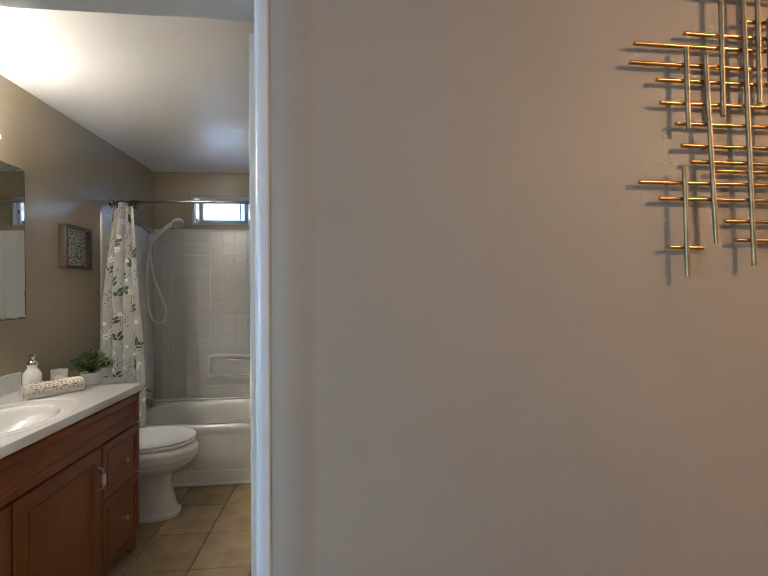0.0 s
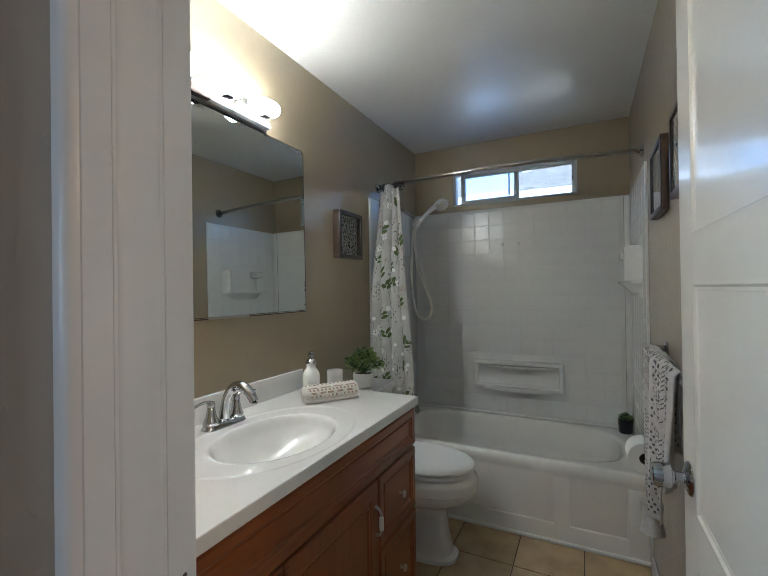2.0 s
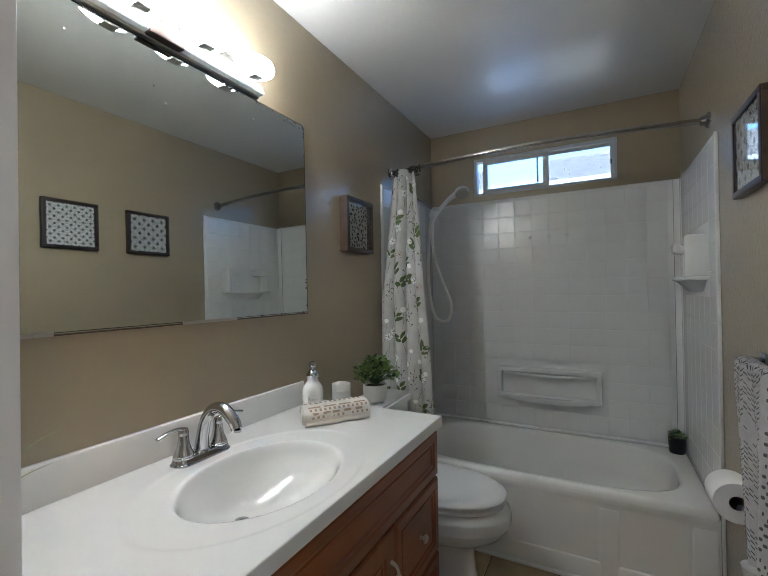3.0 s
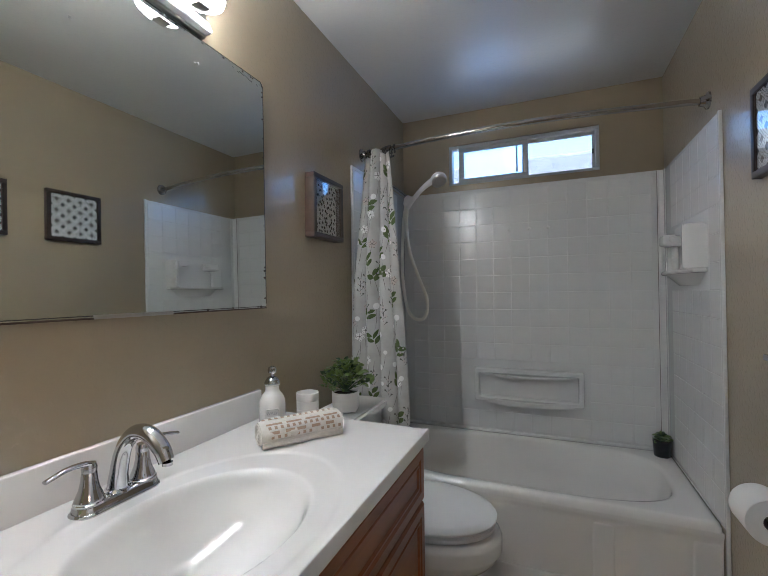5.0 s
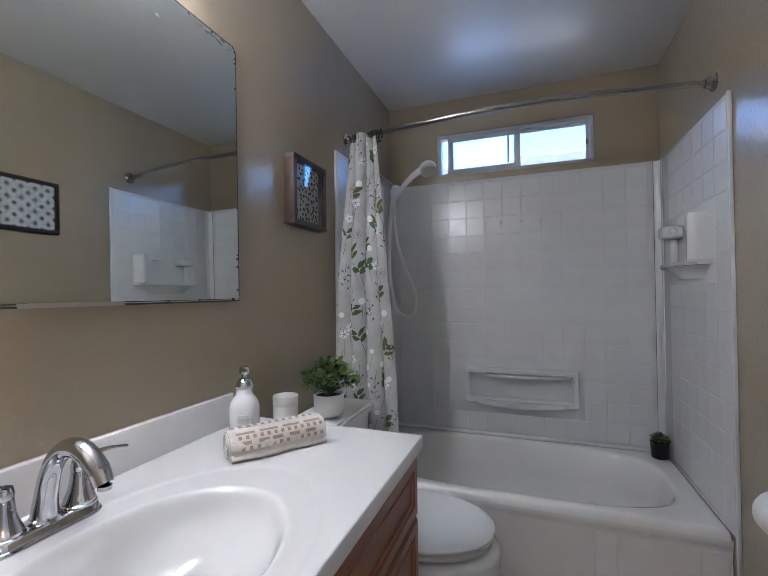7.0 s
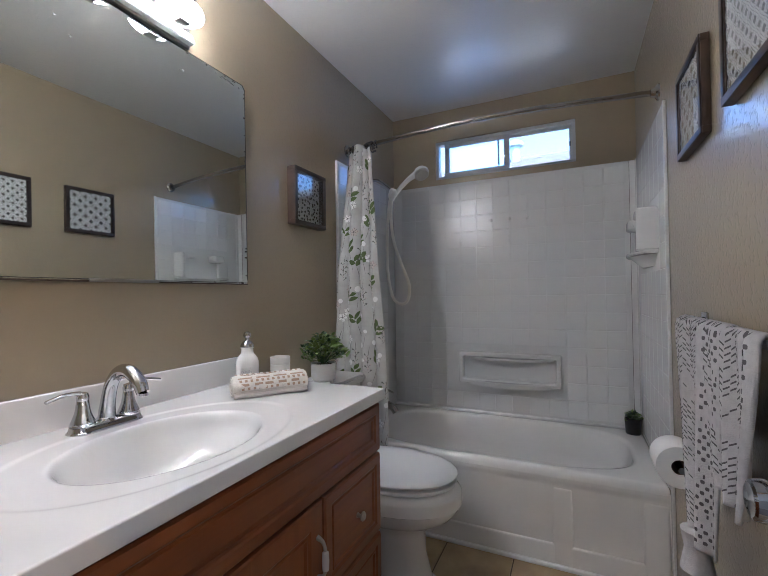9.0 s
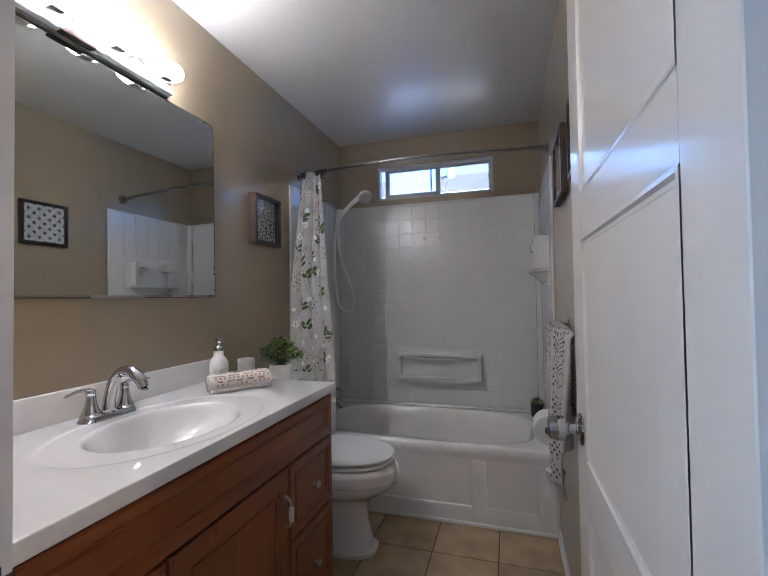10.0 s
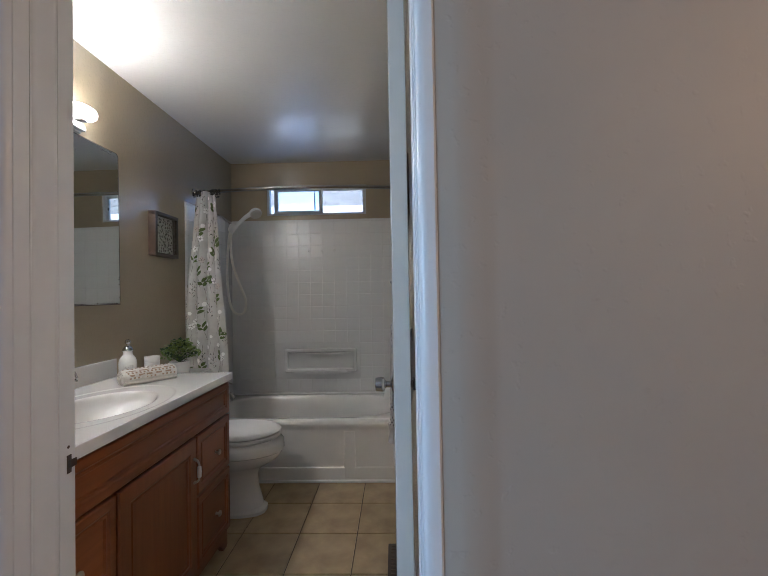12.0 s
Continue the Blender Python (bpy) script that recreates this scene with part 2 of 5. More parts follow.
def tube(points, radius, n=12, bm=None, flat=1.0):
    """A pipe along the points; radius is a number or one for each point."""
    pts = [Vector(q) for q in points]
    rad = radius if isinstance(radius, (list, tuple)) else [radius] * len(pts)
    if len(rad) != len(pts):
        rad = [float(np.interp(i / (len(pts) - 1), np.linspace(0, 1, len(rad)), rad)) for i in range(len(pts))]
    tmp = bmesh.new()
    rings = []
    up = Vector((0, 0, 1))
    if abs((pts[1] - pts[0]).normalized().z) > 0.95:
        up = Vector((0, 1, 0))
    for i, p in enumerate(pts):
        d = (pts[min(i + 1, len(pts) - 1)] - pts[max(i - 1, 0)]).normalized()
        s = d.cross(up).normalized()
        up = s.cross(d).normalized()
        rings.append([tmp.verts.new(p + (s * math.cos(2 * math.pi * k / n) + up * flat * math.sin(2 * math.pi * k / n)) * rad[i]) for k in range(n)])
    for a, b in zip(rings, rings[1:]):
        for k in range(n):
            tmp.faces.new((a[k], a[(k + 1) % n], b[(k + 1) % n], b[k]))
    tmp.faces.new(rings[0][::-1])
    tmp.faces.new(rings[-1])
    if bm is None:
        return tmp
    return join(bm, tmp)


def prism(outline, h0, h1, plane="xy", bevel=0.0, bm=None, m=None):
    """Pushes a flat outline from h0 to h1 along the axis that the plane leaves."""
    tmp = bmesh.new()

    def at(p, h):
        return {"xy": (p[0], p[1], h), "xz": (p[0], h, p[1]), "yz": (h, p[0], p[1])}[plane]
    lo = [tmp.verts.new(at(p, h0)) for p in outline]
    hi = [tmp.verts.new(at(p, h1)) for p in outline]
    n = len(outline)
    tmp.faces.new(lo[::-1])
    top = tmp.faces.new(hi)
    for i in range(n):
        tmp.faces.new((lo[i], lo[(i + 1) % n], hi[(i + 1) % n], hi[i]))
    bmesh.ops.recalc_face_normals(tmp, faces=tmp.faces)
    if bevel:
        edges = [e for e in top.edges] + [e for f in tmp.faces if f.verts[0] in lo and all(v in lo for v in f.verts) for e in f.edges]
        bmesh.ops.bevel(tmp, geom=list(set(edges)), offset=bevel, segments=3, affect="EDGES")
    if m is not None:
        bmesh.ops.transform(tmp, matrix=m, verts=tmp.verts)
    if bm is None:
        return tmp
    return join(bm, tmp)


def rounded(x0, x1, y0, y1, r, n=6):
    out = []
    for cx, cy, a0 in ((x1 - r, y1 - r, 0), (x0 + r, y1 - r, 90), (x0 + r, y0 + r, 180), (x1 - r, y0 + r, 270)):
        for k in range(n + 1):
            a = radians(a0 + 90 * k / n)
            out.append((cx + r * math.cos(a), cy + r * math.sin(a)))
    return out


def loft(sections, bm=None, close=True):
    """Skins a row of outlines with the same number of points."""
    tmp = bmesh.new()
    rings = [[tmp.verts.new(p) for p in s] for s in sections]
    for a, b in zip(rings, rings[1:]):
        for i in range(len(a)):
            j = (i + 1) % len(a)
            tmp.faces.new((a[i], a[j], b[j], b[i]))
    if close:
        tmp.faces.new(rings[0][::-1])
        tmp.faces.new(rings[-1])
    if bm is None:
        return tmp
    return join(bm, tmp)


# ---- the place ----
W, D0, D1, YB, H = 1.53, 0.30, 0.43, 3.18, 2.50   # width, hall face, room face, back wall, ceiling
JL, JR, HEAD = 0.771, 1.500, 2.12
T = 0.12

# room walls
setting("wall_west", box(-T, 0, D1, YB + T, 0, H), M_WALL)
setting("wall_east", box(W, W + T, D1, YB + T, 0, H), M_WALL)
bm = box(0, W, YB, YB + T, 0, 2.022)
box(0, W, YB, YB + T, 2.288, H, bm=bm)
box(0, 0.322, YB, YB + T, 2.022, 2.288, bm=bm)
box(1.216, W, YB, YB + T, 2.022, 2.288, bm=bm)
setting("wall_north", bm, M_WALL)
# door wall, with a skin of hall paint on its hall side
bm = box(-1.2, JL - 0.02, D0 + 0.012, D1, 0, H)
box(JR + 0.02, 4.6, D0 + 0.012, D1, 0, H, bm=bm)
box(JL - 0.02, JR + 0.02, D0 + 0.012, D1, HEAD + 0.02, H, bm=bm)
setting("wall_south", bm, M_WALL)
bm = prism([(-1.2, D0 + 0.012), (-1.2, D0 - 0.010), (0.640, D0 - 0.010), (0.660, D0 - 0.009), (0.690, D0 - 0.003), (0.705, D0), (JL - 0.02, D0), (JL - 0.02, D0 + 0.012)], 0, H)
prism([(4.6, D0 + 0.012), (4.6, D0 - 0.0085), (1.643, D0 - 0.0085), (1.631, D0 - 0.0095), (1.619, D0 - 0.0120), (1.598, D0 - 0.0150), (1.573, D0 - 0.0165), (1.565, D0 - 0.0155), (1.538, D0 - 0.0110), (JR + 0.02, D0 - 0.0100), (JR + 0.02, D0 + 0.012)], 0, H, bm=bm)
box(JL - 0.02, JR + 0.02, D0, D0 + 0.012, HEAD + 0.02, H, bm=bm)
setting("wall_hall", bm, M_HALL, smooth=True)
setting("ceiling", box(-T, W + T, D1, YB + T, H, H + 0.1), M_CEIL)
setting("ceiling_hall", box(-1.3, 4.7, -2.3, D1, H, H + 0.1), M_CEIL)
setting("floor", box(-T, W + T, D0, YB + T, -0.1, -0.006), M_GROUT)
setting("floor_hall", box(-1.3, 4.7, -2.3, D0, -0.1, -0.001), M_HALLFLOOR)
bm = box(-1.3, -1.2, -2.3, -1.95, 0, H)
box(-1.3, -1.2, -1.0, D1, 0, H, bm=bm)
box(-1.3, -1.2, -1.95, -1.0, 0, 0.8, bm=bm)
box(-1.3, -1.2, -1.95, -1.0, 2.1, H, bm=bm)
setting("wall_hall_west", bm, M_HALL)
# unseen stub, added to keep west window light off the left hall wall
setting("wall_hall_light_block", box(0.02, 0.14, -0.40, D0 - 0.010, 0, H), M_HALL)
setting("wall_hall_east", box(4.6, 4.7, -2.3, D1, 0, H), M_HALL)
setting("wall_hall_south", box(-1.2, 4.6, -2.3, -2.2, 0, H), M_HALL)


# ---- doorway ----
door_frame = new("door_frame")
tagged(door_frame, kind="structure")
OUT = [(0, 0), (0.030, 0), (0.036, 0.003), (0.040, 0.010), (0.040, 0.030), (0, 0.030)]


def casing_bar(x_inner, side, z1):
    """A narrow casing that turns the hall corner of the jamb. side: +1 goes to the right."""
    b = bmesh.new()
    pr = [(0, 0.020), (0.004, 0.006), (0.010, 0.001), (0.018, 0), (0.031, 0), (0.035, 0.004), (0.035, 0.022)]
    return prism([(x_inner + side * px, D0 - 0.015 + py) for px, py in pr], 0, z1, "xy", bm=b)


finish("jamb_left", box(JL - 0.019, JL, D0 - 0.002, D1 + 0.008, 0, HEAD, 0.003), M_TRIM, True, door_frame)
finish("jamb_right", box(JR, JR + 0.019, D0 - 0.002, D1 + 0.008, 0, HEAD, 0.003), M_TRIM, True, door_frame)
finish("jamb_head", box(JL - 0.019, JR + 0.019, D0 - 0.002, D1 + 0.008, HEAD, HEAD + 0.019, 0.003), M_TRIM, True, door_frame)
finish("casing_left", casing_bar(JL - 0.001, -1, HEAD + 0.001), M_TRIM, True, door_frame)
finish("casing_right", casing_bar(JR + 0.001, 1, HEAD + 0.001), M_TRIM, True, door_frame)
b = box(JL - 0.036, JR + 0.036, D0 - 0.015, D0, HEAD + 0.001, HEAD + 0.041, 0.006)
finish("casing_head", b, M_TRIM, True, door_frame)
finish("stop_left", box(JL - 0.012, JL + 0.003, D0 + 0.030, D0 + 0.094, 0, HEAD, 0.0135, 6), M_TRIM, True, door_frame)
finish("stop_right", box(JR - 0.003, JR + 0.012, D0 + 0.030, D0 + 0.094, 0, HEAD, 0.0135, 6), M_TRIM, True, door_frame)

# strike plate on the latch jamb
strike = thing("strike_plate", "dark worn metal strike plate let into the white door jamb", "strike plate", (JL, 0.418, 0.955))
part("plate", box(0, 0.0012, -0.004, 0.008, -0.019, 0.019, 0.0005), M_WATER_SHADOW, strike)
part("lip", box(-0.001, 0.0022, 0.006, 0.021, -0.009, 0.007, 0.0008), M_WATER_SHADOW, strike)
# black patch on the uncut plate, painted as the dark of the latch opening
part("hole_shade", box(0.0012, 0.0018, -0.002, 0.005, -0.008, 0.008), M_BLACK, strike)
part("screw", lathe([(0.0005, 0.0), (0.0035, 0.001), (0.0025, 0.0018)], 12, m=pose(0.0, 0, 0.036, 0, 90, 0)), M_FRAME_SIDE, strike)

# the door, open into the room
door = new("door_1")
door.matrix_world = pose(1.4905, 0.449, 0.012, 0, 0, 90.4)
tagged(door, "white painted three-panel door standing open against the side wall", "door", kind="structure")
DW, DH, DT = 0.715, 2.085, 0.036   # the leaf runs along +x from its hinge, its face is at y = DT


def panel_rect(y, s, x0, x1, z0, z1):
    """A recessed panel with its sloping moulding, on the face at y, as parts."""
    p = finish("panel", box(x0, x1, y - s * 0.012, y - s * 0.004, z0, z1), M_DOOR, False, door)
    for k, inset, d in ((0, 0, 0.0), (1, 0.010, 0.004)):
        a = [(x0, z0), (x1, z0), (x1, z1), (x0, z1)]
    b = bmesh.new()
    levels = [(0.0, 0.001), (0.006, 0.0015), (0.010, -0.003), (0.016, -0.0035), (0.022, -0.0075), (0.026, -0.008)]
    rings = []
    for ins, off in levels:
        rings.append([b.verts.new((cx + (ins if cx == x0 else -ins), y + s * off, cz + (ins if cz == z0 else -ins)))
                      for cx, cz in ((x0, z0), (x1, z0), (x1, z1), (x0, z1))])
    for r0, r1 in zip(rings, rings[1:]):
        for i in range(4):
            b.faces.new((r0[i], r0[(i + 1) % 4], r1[(i + 1) % 4], r1[i]))
    finish("moulding", b, M_DOOR, False, door)
    return p


ST, P0, P1, P2, P3 = 0.105, 0.17, 0.895, 1.385, DH - 0.07
b = box(0, ST, 0, DT, 0, DH, 0.0015, 1)
finish("hinge_stile", b, M_DOOR, False, door)
finish("lock_stile", box(DW - ST - 0.005, DW, 0, DT, 0, DH, 0.0015, 1), M_DOOR, False, door)
for n, z0, z1 in (("bottom_rail", 0, P0), ("lock_rail", 0.80, P1), ("middle_rail", P1 + 0.47, P2 + 0.07), ("top_rail", P3, DH)):
    finish(n, box(ST, DW - ST - 0.005, 0, DT, z0, z1), M_DOOR, False, door)
for y, s in ((DT, 1), (0.0, -1)):
    panel_rect(y, s, ST, DW - ST - 0.005, P0, 0.80)
    panel_rect(y, s, ST, DW - ST - 0.005, P1, P1 + 0.47)
    panel_rect(y, s, ST, DW - ST - 0.005, P2 + 0.07, P3)
for s, y in ((1, DT), (-1, 0.0)):
    kn = new("door_knob")
    kn.parent = door
    kn.matrix_basis = pose(DW - 0.064, y, 0.952, -90 * s, 0, 0) @ Matrix.Scale(1.06, 4)
    part("rose", lathe([(0.031, 0), (0.033, 0.002), (0.030, 0.006), (0.020, 0.010), (0.012, 0.013)], 40), M_CHROME, kn)
    part("neck", lathe([(0.011, 0.010), (0.011, 0.026), (0.014, 0.028), (0.014, 0.033)], 28), M_CHROME, kn)
    part("grip", lathe([(0.014, 0.031), (0.024, 0.034), (0.0255, 0.040), (0.0245, 0.056), (0.0225, 0.064), (0.019, 0.066), (0.012, 0.064)], 40), M_CHROME, kn)

# ---- window ----
win = new("window_1")
tagged(win, kind="structure")
WX0, WX1, WZ0, WZ1 = 0.322, 1.216, 2.022, 2.288


def frame_bars(x0, x1, z0, z1, w, y0, y1, name, parent, m=M_VINYL):
    p = new(name)
    p.parent = parent
    part("bottom_bar", box(x0, x1, y0, y1, z0, z0 + w, 0.002), m, p)
    part("top_bar", box(x0, x1, y0, y1, z1 - w, z1, 0.002), m, p)
    part("side_bar", box(x0, x0 + w, y0, y1, z0 + w, z1 - w, 0.002), m, p)
    part("side_bar", box(x1 - w, x1, y0, y1, z0 + w, z1 - w, 0.002), m, p)


frame_bars(WX0, WX1, WZ0, WZ1, 0.020, YB + 0.012, YB + 0.075, "window_frame", win)
frame_bars(WX0 + 0.062, WX0 + 0.50, WZ0 + 0.012, WZ1 - 0.012, 0.034, YB + 0.020, YB + 0.042, "sliding_sash", win)
frame_bars(WX0 + 0.46, WX1 - 0.016, WZ0 + 0.005, WZ1 - 0.018, 0.020, YB + 0.046, YB + 0.068, "fixed_sash", win)
for n, x0, x1, y in (("pane", WX0 + 0.09, WX0 + 0.47, YB + 0.031), ("pane", WX0 + 0.475, WX1 - 0.03, YB + 0.057), ("pane", WX0 + 0.018, WX0 + 0.068, YB + 0.057)):
    p = part(n, box(x0, x1, y - 0.002, y + 0.002, WZ0 + 0.016, WZ1 - 0.03), obscured if x0 < WX0 + 0.2 and x0 > WX0 + 0.05 else glass, win, smooth=False)
    p.visible_shadow = False
part("latch", box(WX1 - 0.036, WX1 - 0.028, YB + 0.040, YB + 0.052, 2.135, 2.165, 0.002), M_BLACK, win)
part("track_seal", box(WX0 + 0.425, WX0 + 0.437, YB + 0.014, YB + 0.019, WZ0 + 0.05, WZ1 - 0.05, 0.001), M_VINYL, win)

# ---- tub ----
TY0, TY1, TZ = 2.402, 3.148, 0.436
tub = thing("bathtub", "glossy white alcove bathtub under the tiled surround", "bathtub")


def tub_ring(inset, z, n=48, sq=5.0, x0=0.004, x1=1.526, y0=TY0, y1=TY1, inset_y=None):
    cx, cy, a, c = (x0 + x1) / 2, (y0 + y1) / 2, (x1 - x0) / 2 - inset, (y1 - y0) / 2 - (inset if inset_y is None else inset_y)
    out = []
    for i in range(n):
        t = 2 * math.pi * i / n + 1e-4
        co, si = math.cos(t), math.sin(t)
        out.append((cx + a * math.copysign(abs(co) ** (2 / sq), co), cy + c * math.copysign(abs(si) ** (2 / sq), si), z))
    return out


secs = [tub_ring(0.0, TZ - 0.034, sq=60, n=128), tub_ring(0.001, TZ - 0.018, sq=55, n=128), tub_ring(0.006, TZ - 0.007, sq=45, n=128), tub_ring(0.014, TZ - 0.001, sq=36, n=128), tub_ring(0.024, TZ, sq=26, n=128),
        tub_ring(0.075, TZ + 0.001, sq=3.6, n=128, inset_y=0.042), tub_ring(0.088, TZ - 0.003, sq=3.3, n=128, inset_y=0.052), tub_ring(0.098, TZ - 0.016, sq=3.2, n=128, inset_y=0.060), tub_ring(0.125, TZ - 0.16, sq=3.2, n=128, inset_y=0.085),
        tub_ring(0.17, 0.13, sq=3.1, n=128, inset_y=0.11), tub_ring(0.22, 0.085, sq=3, n=128, inset_y=0.15), tub_ring(0.30, 0.075, sq=2.8, n=128, inset_y=0.22)]
b = loft(secs, close=False)
b.faces.new(b.verts[-128:])
part("basin", b, M_TUB, tub)
part("apron", prism([(TY0, TZ - 0.034), (TY0 + 0.001, TZ - 0.046), (TY0 + 0.003, TZ - 0.056), (TY0 + 0.007, TZ - 0.066), (TY0 + 0.009, TZ - 0.078), (TY0 + 0.016, 0.0), (TY0 + 0.080, 0.0), (TY0 + 0.080, TZ - 0.034)], 0.004, 1.526, "yz"), M_TUB, tub)
part("apron_rail", box(0.004, 1.526, TY0 + 0.0075, TY0 + 0.040, 0.0, 0.105, 0.010, 5), M_TUB, tub)
part("apron_stile", box(1.080, 1.170, TY0 + 0.0065, TY0 + 0.050, 0.02, TZ - 0.075, 0.015, 5), M_TUB, tub)
part("apron_stile", box(1.425, 1.5255, TY0 + 0.0065, TY0 + 0.050, 0.02, TZ - 0.075, 0.015, 5), M_TUB, tub)
b = box(0.006, 1.524, TY0 - 0.008, TY0 + 0.030, 0.0, 0.018, 0.006, 3)
part("caulk_bead", b, M_PLASTIC, tub)
sp = thing("tub_spout", "dark chrome tub spout on the plumbing wall above the bathtub", "tub spout", (0.014, 2.75, 0.535))
part("body", tube(spline([(0, 0, 0), (0.07, 0, 0), (0.135, 0, -0.006), (0.166, 0, -0.040)], 6), [0.026, 0.025, 0.024, 0.021], 20), M_RODMETAL, sp)
part("diverter", lathe([(0.005, 0), (0.004, 0.016), (0.008, 0.018), (0.008, 0.026)], 14, m=pose(0.112, 0, 0.018)), M_NICKEL, sp)
vh = thing("shower_valve", "round metal shower valve with a lever on the surround wall", "shower valve", (0.014, 2.75, 0.665))
part("rose", lathe([(0.075, 0), (0.075, 0.004), (0.05, 0.014), (0.03, 0.018)], 40, m=pose(0, 0, 0, 0, 90, 0)), M_NICKEL, vh)
part("hub", lathe([(0.024, 0.015), (0.022, 0.06), (0.016, 0.066)], 24, m=pose(0, 0, 0, 0, 90, 0)), M_NICKEL, vh)
part("lever", tube([(0.05, 0, 0), (0.100, -0.012, -0.028), (0.160, -0.020, -0.046)], [0.010, 0.008, 0.006], 12), M_RODMETAL, vh)

# ---- surround ----
SX, SY, SZ = 1.520, 3.152, 1.972
surround = new("tub_surround")
tagged(surround, "white moulded tile-pattern tub surround with soap ledges", "tub surround")
part("back_panel", box(0.0, W, SY, YB - 0.001, TZ - 0.004, SZ, 0.003), M_SURR, surround)
part("side_panel", box(SX, W - 0.0005, 2.362, SY, TZ - 0.004, SZ, 0.002), M_SURR, surround)
part("side_panel", box(0.0005, 0.012, 2.362, SY, TZ - 0.004, SZ, 0.002), M_SURR, surround)
part("edge_strip", box(SX - 0.003, W - 0.0002, 2.352, 2.366, TZ - 0.44, SZ + 0.003, 0.003), M_SURR, surround)
part("top_caulk", tube([(0.012, SY + 0.006, SZ + 0.001), (SX, SY + 0.006, SZ + 0.001)], 0.004, 8), M_SURR, surround)
part("bottom_caulk", tube([(0.012, SY - 0.001, TZ + 0.002), (SX, SY - 0.001, TZ + 0.002)], 0.0095, 12), M_SURR, surround)
part("bottom_caulk", tube([(SX + 0.001, 2.41, TZ + 0.001), (SX + 0.001, SY, TZ + 0.001)], 0.0045, 8), M_SURR, surround)
b = box(1.488, 1.4895, SY - 0.002, SY + 0.002, TZ + 0.01, SZ)
part("seam", b, M_WATER_SHADOW, surround)
part("corner_strip", prism([(1.490, SY), (1.490, SY - 0.0025), (1.503, SY - 0.004), (SX - 0.003, SY - 0.016), (SX - 0.004, SY - 0.04), (SX, SY - 0.04), (SX, SY)], TZ + 0.004, SZ - 0.001, "xy"), M_SURR, surround)
# niche shelf on the back wall
NX0, NX1, NZ0, NZ1 = 0.484, 1.110, 0.632, 0.835
ns = new("soap_ledge")
ns.parent = surround
b = bmesh.new()


def rect_y(x0, x1, z0, z1, y):
    return [(px, y, pz) for px, pz in rounded(x0, x1, z0, z1, min(0.02, (x1 - x0) / 4, (z1 - z0) / 4), 4)]


def ledge_ring(i, y, drop=0.0):
    """The outline inset by i; the lower edge sags by drop in its middle."""
    out = []
    for px, pz in rounded(NX0 + i, NX1 - i, NZ0 + i, NZ1 - i, 0.014, 4):
        k = (px - (NX0 + NX1) / 2) / ((NX1 - NX0) / 2)
        out.append((px, y, pz))
    return out


loft([ledge_ring(-0.004, SY + 0.002), ledge_ring(0.0, SY - 0.036), ledge_ring(0.004, SY - 0.044), ledge_ring(0.022, SY - 0.045), ledge_ring(0.026, SY - 0.040), ledge_ring(0.030, SY - 0.003)], bm=b, close=False)
part("rim", b, M_SURR, ns)
def arc_shelf(x0, x1, z0, z1, depth, y, n=20):
    """A shelf whose front bows out by depth."""
    o = [(x0, y)] + [(x0 + (x1 - x0) * k / n, y - 0.006 - depth * math.sin(math.pi * k / n)) for k in range(n + 1)] + [(x1, y)]
    return prism(o, z0, z1, "xy", 0.004)


part("ledge", arc_shelf(NX0 + 0.004, NX1 - 0.004, NZ0 - 0.008, NZ0 + 0.022, 0.086, SY - 0.004), M_SURR, ns)
part("brow", arc_shelf(NX0 + 0.034, NX1 - 0.034, NZ1 - 0.046, NZ1 - 0.030, 0.072, SY - 0.004), M_SURR, ns)

# moulded shelf unit on the east panel
sh = new("corner_shelf")
sh.parent = surround
part("shelf", prism([(SX, 2.495)] + [(SX - 0.012 - 0.085 * math.sin(math.pi * (0.10 + 0.86 * k / 16)) ** 0.6, 2.495 + 0.49 * k / 16) for k in range(17)] + [(SX, 2.985)], 1.386, 1.402, "xy", 0.004), M_SURR, sh)
part("under_shell", loft([[(SX, 2.53, 1.388)] + [(SX - 0.085 * math.sin(math.pi * k / 12), 2.53 + 0.42 * k / 12, 1.388) for k in range(1, 12)] + [(SX, 2.95, 1.388)],
                          [(SX, 2.60, 1.335)] + [(SX - 0.03 * math.sin(math.pi * k / 12), 2.60 + 0.28 * k / 12, 1.335) for k in range(1, 12)] + [(SX, 2.88, 1.335)]]), M_SURR, sh)
part("upright", prism([(SX, 2.496), (SX - 0.050, 2.494), (SX - 0.074, 2.499), (SX - 0.082, 2.508), (SX - 0.081, 2.520), (SX - 0.076, 2.530), (SX, 2.532)], 1.398, 1.586, "xy", 0.007), M_SURR, sh)
part("hook_arm", prism([(2.530, 1.586), (2.624, 1.582), (2.630, 1.576), (2.630, 1.556), (2.624, 1.548), (2.574, 1.546), (2.552, 1.538), (2.539, 1.524), (2.530, 1.500)], SX - 0.078, SX - 0.030, "yz", 0.004), M_SURR, sh)
part("fillet", prism([(2.530, 1.398), (2.574, 1.398), (2.550, 1.408), (2.530, 1.428)], SX - 0.080, SX, "yz", 0.003), M_SURR, sh)
part("post", prism(rounded(SX - 0.030, SX, 2.880, 2.985, 0.014), 1.40, 1.540, "xy", 0.004), M_SURR, sh)
